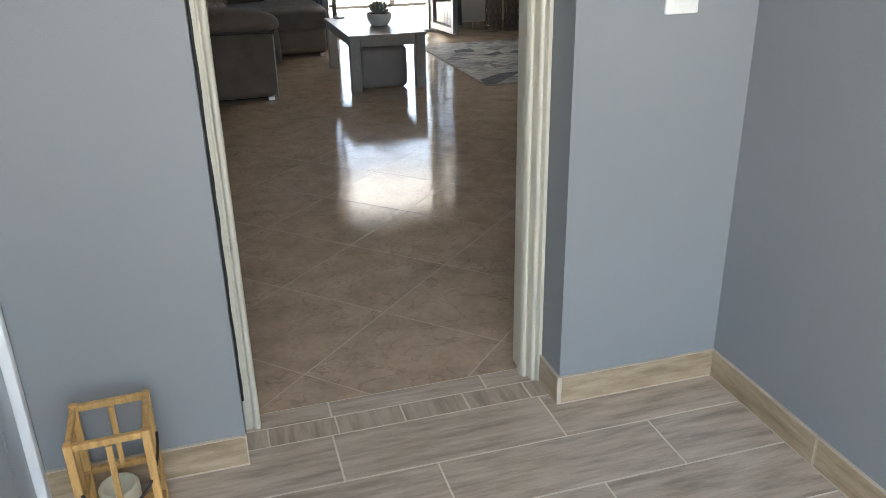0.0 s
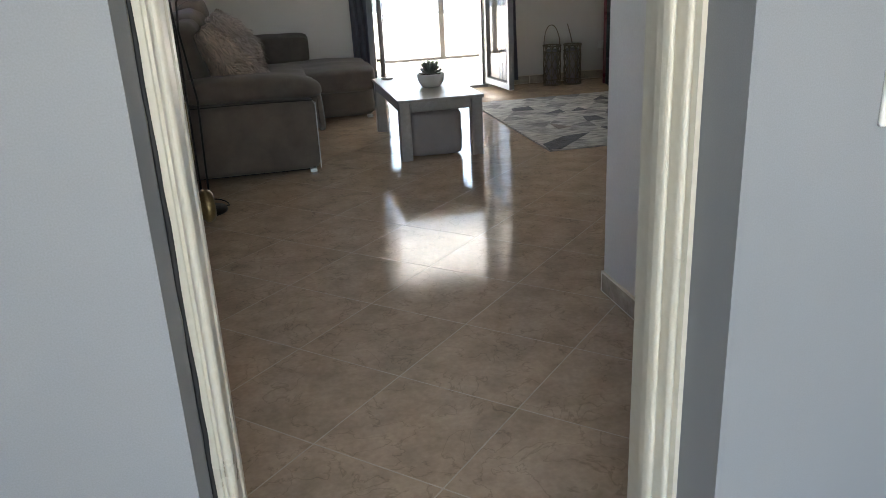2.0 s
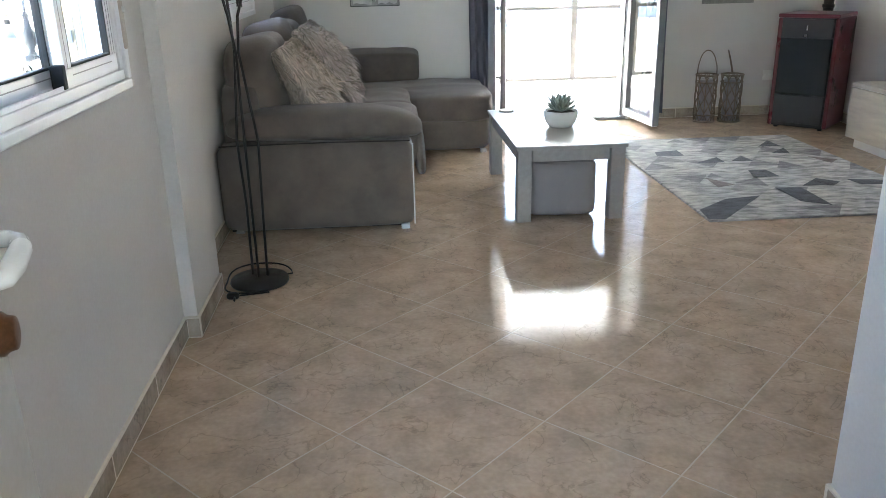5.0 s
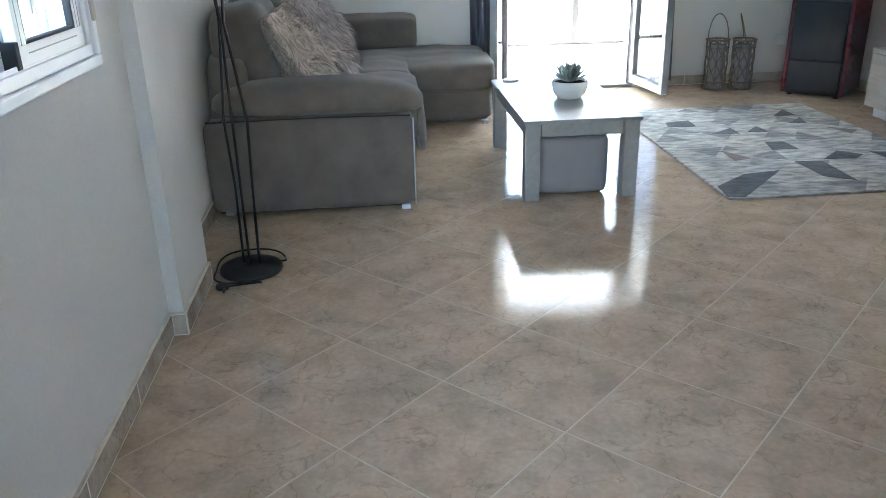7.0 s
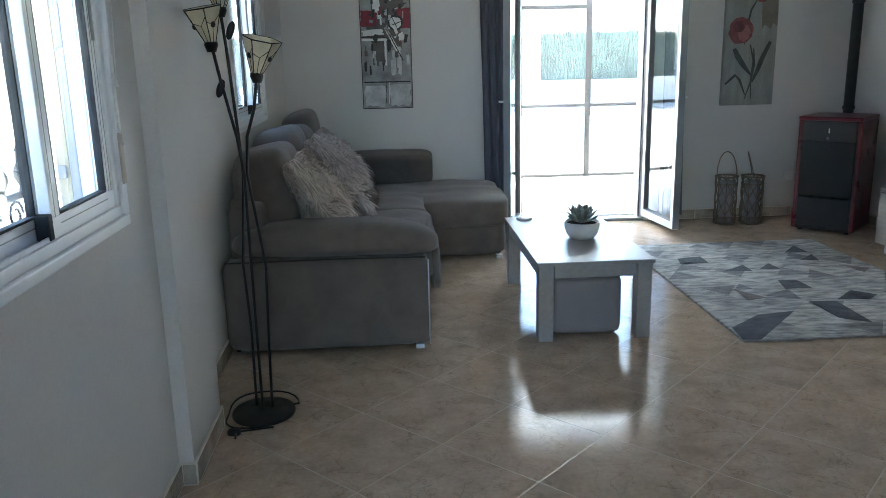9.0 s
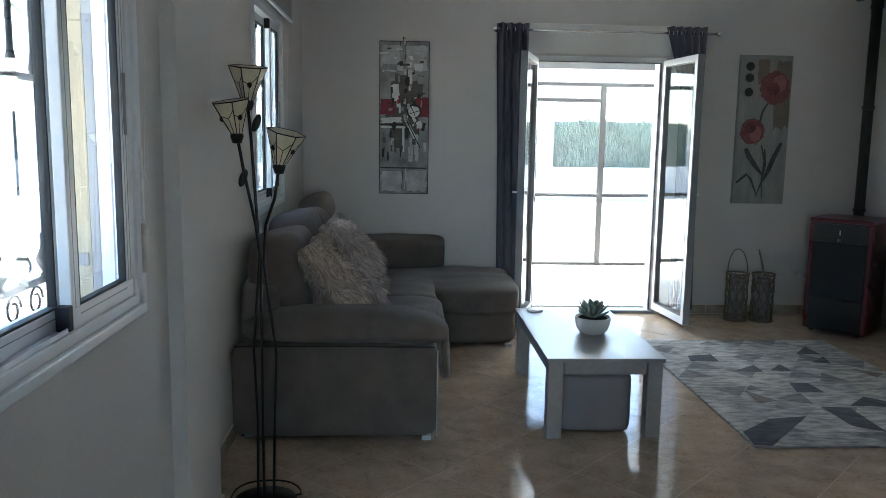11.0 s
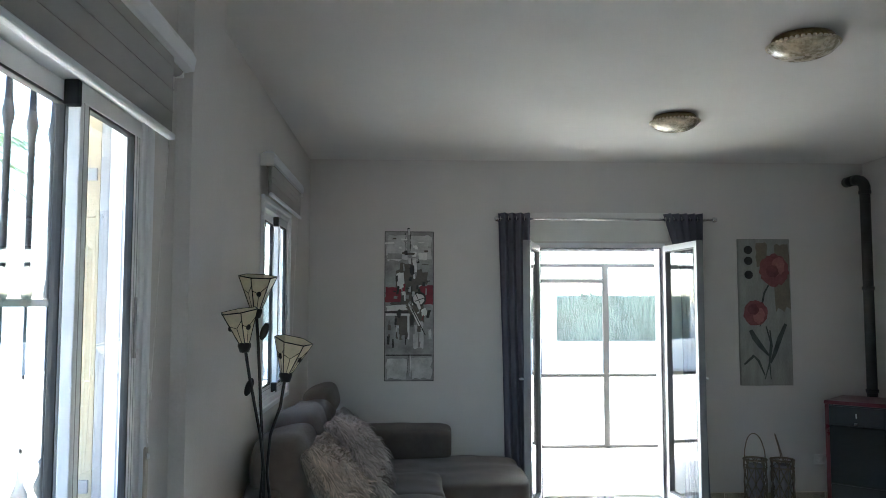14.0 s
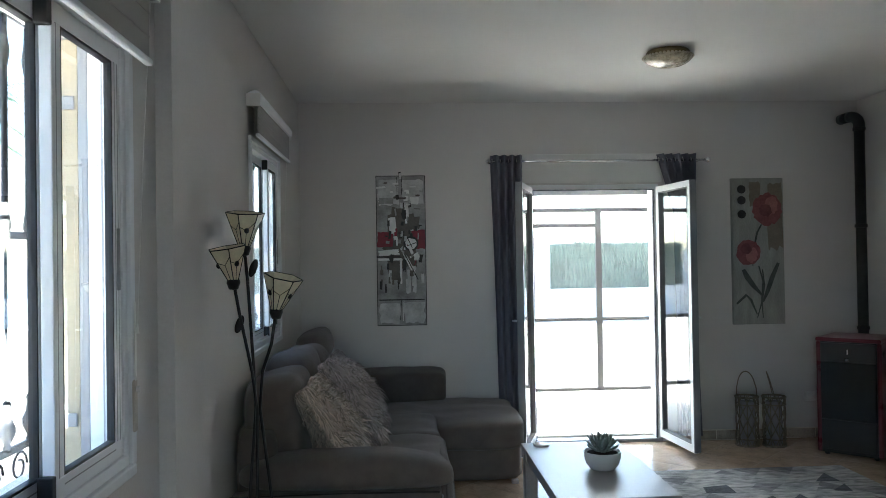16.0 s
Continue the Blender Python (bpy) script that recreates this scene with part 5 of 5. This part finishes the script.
# socket on the far wall
so = thing("wall_socket", "white plastic double wall socket", "socket", pose(3.731, YN, 0.34))
bm = fresh()
box(bm, -0.062, 0.062, -0.010, 0, -0.040, 0.040, 0.003)
part("plate", bm, M_WHITEP, so)
for x in (-0.03, 0.03):
    bm = fresh()
    lathe(bm, [(0.015, 0.0), (0.022, 0.0), (0.022, 0.004), (0.015, 0.004)], 20, (x, -0.010, 0), turn_k)
    part("outlet", bm, M_WHITEP, so)
    bm = fresh()
    for q in (-0.008, 0.008):
        lathe(bm, [(0.001, 0.0), (0.0025, 0.0), (0.0025, 0.002), (0.001, 0.002)], 8, (x + q, -0.011, 0), turn_k)
    part("hole", bm, M_SEAL, so)

# low cabinet along the right wall
cab = thing("tv_cabinet", "low pale oak and white cabinet along the wall", "cabinet", pose(3.70, 6.55, 0))
bm = fresh()
box(bm, 0.04, 0.46, -0.80, 0.80, 0, 0.07, 0.002)
part("plinth", bm, M_CABW, cab)
bm = fresh()
box(bm, 0.0, 0.46, -0.83, 0.83, 0.07, 0.43, 0.003)
part("body", bm, M_CABW, cab)
bm = fresh()
box(bm, -0.012, 0.46, -0.84, 0.84, 0.43, 0.458, 0.003)
part("worktop", bm, M_OAK, cab)
for i in range(3):
    bm = fresh()
    box(bm, -0.018, 0.0, -0.828 + i * 0.553, -0.828 + i * 0.553 + 0.549, 0.075, 0.425, 0.003)
    part("door", bm, M_OAK, cab)


# ---- ceiling lamps ----
def bowl_lamp(x, y):
    b = thing("ceiling_light", "shallow amber glass bowl ceiling light with a beaded rim", "ceiling light", pose(x, y, CEIL), group="bowl lights on the ceiling")
    bm = fresh()
    lathe(bm, [(0.001, 0), (0.125, 0.0), (0.133, -0.010), (0.128, -0.045), (0.001, -0.045)], 40)
    part("mount", bm, M_BRASS, b)
    bm = fresh()
    lathe(bm, [(0.150, -0.040), (0.145, -0.052), (0.124, -0.072), (0.090, -0.088), (0.051, -0.097), (0.001, -0.100), (0.001, -0.094), (0.051, -0.091), (0.090, -0.082), (0.120, -0.066), (0.140, -0.046)], 48)
    part("bowl", bm, M_AMBER, b)
    bm = fresh()
    for k in range(40):
        a = 2 * math.pi * k / 40
        rounded(bm, (0.149 * math.cos(a), 0.149 * math.sin(a), -0.039), (0.009, 0.009, 0.007), 2, 3)
    part("beaded_rim", bm, M_SHADE, b, "pale beaded glass rim")
    return b


bowl_lamp(2.025, 7.12)
bowl_lamp(2.10, 5.63)
# ---- outside ----
gr = slab("ground", [(-60, 60, -60, 80, -0.25, -0.06)], M_GROUND, "sunlit pale paving and dry ground", "ground")
slab("porch_floor", [(-0.70, 4.6, YN + 0.3, 11.6, -0.06, 0.0)], M_PORCHF, "pale tiled porch floor", "floor")
slab("porch_roof", [(-0.9, 4.8, YN + 0.3, 11.7, 2.34, 2.36)], M_SHEET, "milky white translucent porch roof", "roof")
glz = thing("porch_screen", "grey aluminium glazed porch screen with a sliding door", "screen", kind="structure")
PY = 11.25
for x0, x1, z0, z1 in ((0.30, 4.5, 2.22, 2.34), (0.30, 4.5, 2.03, 2.075), (0.30, 4.5, 0.79, 0.83), (0.30, 4.5, 0.0, 0.035), (1.80, 2.60, 1.855, 1.90),
                       (1.76, 1.80, 0.0, 2.34), (2.57, 2.635, 0.0, 2.075), (3.42, 3.48, 0.0, 2.34), (0.95, 1.0, 0, 2.34), (0.30, 0.36, 0, 2.34), (4.44, 4.50, 0, 2.34)):
    bm = fresh()
    dp = 0.024 if z1 - z0 > x1 - x0 else 0.02
    box(bm, x0, x1, PY - dp, PY + dp, z0, z1, 0.003)
    part("mullion", bm, M_PORCHFR, glz)
for x0, x1 in ((0.4, 0.94), (1.01, 1.75), (1.81, 2.56), (2.64, 3.41), (3.49, 4.43)):
    bm = fresh()
    box(bm, x0, x1, PY - 0.003, PY + 0.003, 0.84, 2.02)
    g = part("pane", bm, M_GLASS, glz)
    g.visible_shadow = False
slab("porch_wall_west", [(-0.70, -0.55, YN + 0.3, 11.25, 0, 2.34)], M_EXT, "cream rendered porch side wall", "wall")
slab("porch_wall_east", [(4.5, 4.6, YN + 0.3, 11.25, 0, 2.34)], M_EXT, "cream rendered porch side wall", "wall")

pt = thing("porch_table", "dark grey garden table on the porch", "table", pose(3.52, 10.32, 0))
bm = fresh()
box(bm, -0.42, 0.42, -0.62, 0.62, 0.715, 0.74, 0.004)
part("tabletop", bm, M_TABG, pt)
for sx in (-1, 1):
    for sy in (-1, 1):
        bm = fresh()
        box(bm, sx * 0.38 - 0.025, sx * 0.38 + 0.025, sy * 0.57 - 0.025, sy * 0.57 + 0.025, 0, 0.715, 0.003)
        part("leg", bm, M_TABG, pt)
bm = fresh()
lathe(bm, [(0.001, 0), (0.045, 0), (0.05, 0.01), (0.05, 0.11), (0.046, 0.115), (0.001, 0.113)], 24)
yc = part("candle", bm, M_YELLOW)
yc.matrix_basis = pose(3.21, 10.22, 0.74)
tagged(yc, "yellow pillar candle on the porch table", "candle")


def folding_chair():
    c = thing("folding_chair", "dark metal folding garden chair with slats", "chair", pose(1.50, 9.75, 0, 0, 0, 0), group="chairs round the porch table")
    for s in (-1, 1):
        bm = fresh()
        tube(bm, [(s * 0.21, -0.24, 0.0), (s * 0.21, 0.16, 0.46), (s * 0.21, 0.24, 0.88)], 0.011, 8)
        part("leg", bm, M_TABG, c)
        bm = fresh()
        tube(bm, [(s * 0.19, 0.24, 0.0), (s * 0.19, -0.20, 0.45)], 0.011, 8)
        part("leg", bm, M_TABG, c)
    for k in range(6):
        bm = fresh()
        y = -0.20 + k * 0.068
        box(bm, -0.20, 0.20, y, y + 0.052, 0.44, 0.456, 0.003)
        part("seat_slat", bm, M_TABG, c)
    for k in range(3):
        bm = fresh()
        z = 0.64 + k * 0.085
        box(bm, -0.20, 0.20, 0.195 + k * 0.012, 0.212 + k * 0.012, z, z + 0.06, 0.003)
        part("back_slat", bm, M_TABG, c)
    return c


fc = folding_chair()
fc.matrix_basis = pose(3.20, 9.62, 0, 0, 0, 195)
copy_thing(fc, pose(3.76, 9.58, 0, 0, 0, 172))
copy_thing(fc, pose(4.12, 10.35, 0, 0, 0, -90))


# green heather screen: thin upright twigs bound before a dark core
def twig_screen(x0, x1, y, z0, z1, n, seed):
    root = thing("fence_screen", "green heather twig screen on a low white wall", "fence")
    bm = fresh()
    box(bm, x0, x1, y + 0.10, y + 0.16, z0, z1 - 0.08)
    part("core", bm, M_HEDGE, root)
    rng = random.Random(seed)
    vs, fs = [], []
    for k in range(n):
        x = rng.uniform(x0, x1)
        top = z1 + 0.10 * noise.noise((x * 1.3, 0, seed)) + rng.uniform(-0.04, 0.05)
        L = rng.uniform(0.05, 0.20)
        c = Vector((x, y + rng.uniform(-0.03, 0.10), rng.uniform(z0, max(z0 + 0.05, top - L))))
        d = Vector((rng.gauss(0, 0.10), rng.gauss(0, 0.10), 1.0)).normalized() * L
        w = Vector((rng.uniform(0.6, 1.0), rng.uniform(-0.6, 0.6), 0)) * rng.uniform(0.003, 0.009)
        i = len(vs)
        vs += [c - w, c + w, c + d * 0.6 + w, c + d, c + d * 0.6 - w]
        fs.append((i, i + 1, i + 2, i + 3, i + 4))
    me = bpy.data.meshes.new("twigs")
    me.from_pydata(vs, [], fs)
    me.materials.append(M_HEDGE)
    f = new("twigs", me)
    f.parent = root
    tagged(f, "fine dry green twigs", kind="stuff")


twig_screen(-6.0, 3.25, 22.0, 0.62, 1.93, 26000, 3)
twig_screen(4.08, 14.0, 22.0, 0.62, 1.93, 30000, 4)
slab("yard_wall", [(-30, 30, 22.4, 22.6, -0.06, 1.70), (-30, 14, 21.90, 22.02, -0.06, 0.72), (3.28, 4.05, 21.88, 22.2, -0.06, 2.0)], M_WHITEW, "white rendered yard wall with a gate pillar", "wall")
# outside the left windows: iron bars, balustrade, column, palms
def grille(y0, y1, z0, zm, z1, x):
    g = thing("window_grille", "dark wrought iron window grille with vase balusters and scrolls", "window grille")
    for z in (z0 - 0.10, z0, zm, z1):
        bm = fresh()
        box(bm, x - 0.006, x + 0.006, y0 - 0.02, y1 + 0.02, z - 0.010, z + 0.010, 0.002)
        part("rail", bm, M_IRON, g)
    n = round((y1 - y0) / 0.125)
    for k in range(n + 1):
        y = y0 + (y1 - y0) * k / n
        bm = fresh()
        tube(bm, [(x, y, zm), (x, y, zm + 0.02), (x, y, zm + 0.05), (x, y, zm + 0.07), (x, y, z1 - 0.14), (x, y, z1 - 0.10), (x, y, z1 - 0.06), (x, y, z1)], [0.008, 0.016, 0.012, 0.009, 0.009, 0.016, 0.010, 0.008], 8)
        part("bar", bm, M_IRON, g)
        bm = fresh()
        lathe(bm, [(0.004, 0), (0.012, 0.0), (0.012, 0.012), (0.008, 0.020), (0.020, 0.045), (0.021, 0.060), (0.010, 0.085), (0.008, 0.11), (0.011, 0.118), (0.008, 0.125), (0.004, 0.13), (0.004, zm - z0)], 12, (x, y, z0))
        part("baluster", bm, M_IRON, g)
    for k in range(n):
        y = y0 + (y1 - y0) * (k + 0.5) / n
        bm = fresh()
        tube(bm, [(x, y + 0.042 * (1 - u * 0.6) * math.cos(u * 8), z0 - 0.05 + 0.042 * (1 - u * 0.6) * math.sin(u * 8)) for u in np.linspace(0, 1, 16)], 0.004, 5)
        part("scroll", bm, M_IRON, g)
    for y in (y0, y1):
        for z in (z0, z1):
            bm = fresh()
            tube(bm, [(x, y, z), (-0.575, y, z)], 0.006, 6)
            part("anchor", bm, M_IRON, g)


rv = thing("window_reveal", "cream rendered outer window reveal with grey brackets", "reveal", kind="structure")
bm = fresh()
box(bm, -0.578, -0.499, 4.410, 4.426, 1.0, 2.115)
part("jamb", bm, M_EXT, rv)
for z in (1.93, 1.10):
    bm = fresh()
    box(bm, -0.552, -0.505, 4.402, 4.4099, z, z + 0.035, 0.002)
    part("bracket", bm, M_ALU_G, rv)
grille(3.305, 4.43, 1.06, 1.60, 2.16, -0.635)
grille(6.53, 7.66, 1.10, 1.65, 2.26, -0.635)
bal = thing("balustrade", "white turned balustrade round the terrace", "balustrade", pose(-3.2, 0, 0))
for z0, z1, w in ((-0.06, 0.12, 0.14), (0.80, 0.93, 0.16)):
    bm = fresh()
    box(bm, -w, w, 1.0, 16.0, z0, z1, 0.01)
    part("rail", bm, M_WHITEW, bal)
prof_b = [(0.06, 0), (0.06, 0.05), (0.035, 0.07), (0.055, 0.16), (0.075, 0.24), (0.06, 0.34), (0.035, 0.48), (0.030, 0.54), (0.045, 0.58), (0.055, 0.63), (0.055, 0.68)]
bm = fresh()
lathe(bm, prof_b, 12)
b0 = part("baluster", bm, M_WHITEW, bal)
b0.matrix_basis = pose(0, 1.2, 0.12)
for k in range(1, 66):
    o = new("baluster", b0.data)
    o.parent = bal
    o.matrix_basis = pose(0, 1.2 + k * 0.225, 0.12)


def palm(x, y, h, seed):
    root = thing("palm_tree", "palm tree with a rough trunk and feathery fronds", "palm tree", pose(x, y, -0.06))
    rng = random.Random(seed)
    bm = fresh()
    pts_, rs = [], []
    for i in range(26):
        u = i / 25
        pts_.append((0.12 * math.sin(u * 2.2), 0.06 * u, h * u))
        rs.append(0.13 - 0.04 * u + (0.014 if i % 2 else 0))
    tube(bm, pts_, rs, 12)
    part("trunk", bm, M_TRUNK, root)
    top = Vector(pts_[-1])
    for k in range(22):
        a = k * 2.4 + rng.uniform(-0.2, 0.2)
        el = rng.uniform(-0.3, 1.1)
        L = rng.uniform(1.2, 1.7)
        d = Vector((math.cos(a), math.sin(a), 0))
        bm = fresh()
        prev = None
        for i in range(13):
            u = i / 12
            c = top + d * (L * u * math.cos(el * (1 - u * 0.4))) + Vector((0, 0, L * (u * math.sin(el) - 0.65 * u * u)))
            if prev is not None:
                side = d.cross(Vector((0, 0, 1)))
                for s in (-1, 1):
                    for q in (0.0, 0.5):
                        b_ = prev.lerp(c, q)
                        tip = b_ + side * s * 0.34 * math.sin(math.pi * min(1, u * 0.9 + 0.1)) + d * 0.16 + Vector((0, 0, -0.12))
                        w_ = d * 0.014
                        v1, v2, v3 = bm.verts.new(b_ - w_), bm.verts.new(b_ + w_), bm.verts.new(tip)
                        bm.faces.new((v1, v2, v3))
            prev = c
        part("frond", bm, M_PALM, root)


palm(-4.4, 9.2, 2.9, 2)
palm(-5.2, 12.4, 3.6, 5)
palm(-4.9, 6.4, 2.6, 8)

# ---- floors, piece by piece ----
floor_hall = thing("floor_hall", "wood-look plank tiles with pale joints", "floor", kind="structure")
bm = fresh()
box(bm, -0.55, 1.42, -1.7, 2.0, -0.03, -0.0008)
part("grout_bed", bm, M_GROUT_W, floor_hall, "pale grout")
J = 0.0022


def plank(x0, x1, y0, y1, m, name="plank_tile"):
    x0, x1 = max(x0, -0.55), min(x1, 1.42)
    if x1 - x0 < 0.01:
        return
    bm = fresh()
    box(bm, x0 + J, x1 - J, y0 + J, y1 - J, -0.012, 0.0, 0.001, 1)
    part(name, bm, m, floor_hall)


PLW, PLL = 0.189, 0.572
for r in range(19):
    y1 = 1.846 - r * PLW
    first = (0.250, 0.479, 0.832 - PLL)[r % 3] - 4 * PLL
    for k in range(9):
        plank(first + k * PLL, first + (k + 1) * PLL, y1 - PLW, y1, M_PLANK)
for k in range(6):
    x0 = 0.026 + (0 if k == 0 else 0.065 + (k - 1) * 0.178)
    plank(x0, min(0.866, 0.026 + 0.065 + k * 0.178), 1.846, 1.926, M_PLANKY, "threshold_tile")
for x0, x1 in ((-0.02, 0.262), (0.262, 0.70), (0.70, 0.92)):
    plank(x0, x1, 1.926, 2.000, M_PLANK, "threshold_tile")

floor = thing("floor", "glossy brown-beige ceramic tiles laid diagonally", "floor", kind="structure")
bm = fresh()
box(bm, -0.70, XE + 0.2, 2.0, YN + 0.02, -0.03, -0.0007)
part("grout_bed", bm, M_GROUT, floor, "pale grout")
S, ANG, OX, OY = 0.4315, radians(45.2), 0.524, 2.468
ux, uy = Vector((math.cos(ANG), math.sin(ANG))), Vector((math.sin(ANG), -math.cos(ANG)))


def clip(poly, ax, lim, keep):
    out = []
    for a, b in zip(poly, poly[1:] + poly[:1]):
        ia, ib = (a[ax] - lim) * keep >= 0, (b[ax] - lim) * keep >= 0
        if ia:
            out.append(a)
        if ia != ib:
            u = (lim - a[ax]) / (b[ax] - a[ax])
            out.append(a.lerp(b, u))
    return out


def tile_mesh(poly):
    bm = fresh()
    c = sum(poly, Vector((0, 0))) / len(poly)
    top = [bm.verts.new((*(c + (p - c) * 0.9965), 0.0)) for p in poly]
    mid = [bm.verts.new((*p, -0.0012)) for p in poly]
    low = [bm.verts.new((*p, -0.010)) for p in poly]
    n = len(poly)
    bm.faces.new(top)
    for a, b in ((mid, top), (low, mid)):
        for k in range(n):
            bm.faces.new((a[k], a[(k + 1) % n], b[(k + 1) % n], b[k]))
    bmesh.ops.recalc_face_normals(bm, faces=bm.faces)
    me = bpy.data.meshes.new("floor_tile")
    bm.to_mesh(me)
    bm.free()
    me.materials.append(M_TILE)
    return me


g = 0.0021
whole = [ux * g + uy * g, ux * (S - g) + uy * g, ux * (S - g) + uy * (S - g), ux * g + uy * (S - g)]
whole_mesh = tile_mesh(whole)
X0, X1, Y0, Y1 = XF - 0.02, XE + 0.02, 2.0, YN + 0.02
for i in range(-12, 22):
    for j in range(-20, 16):
        o = Vector((OX, OY)) + ux * (i * S) + uy * (j * S)
        poly = [o + p for p in whole]
        cut = poly
        for ax, lim, keep in ((0, X0, 1), (0, X1, -1), (1, Y0, 1), (1, Y1, -1)):
            if cut:
                cut = clip(cut, ax, lim, keep)
        if len(cut) < 3:
            continue
        area = abs(sum(a.x * b.y - a.y * b.x for a, b in zip(cut, cut[1:] + cut[:1]))) / 2
        if area < 0.0015:
            continue
        if area > S * S * 0.97:
            ob = new("floor_tile", whole_mesh)
            ob.matrix_basis = pose(o.x, o.y, 0)
        else:
            ob = new("floor_tile", tile_mesh([p - o for p in cut]))
            ob.matrix_basis = pose(o.x, o.y, 0)
        ob.parent = floor
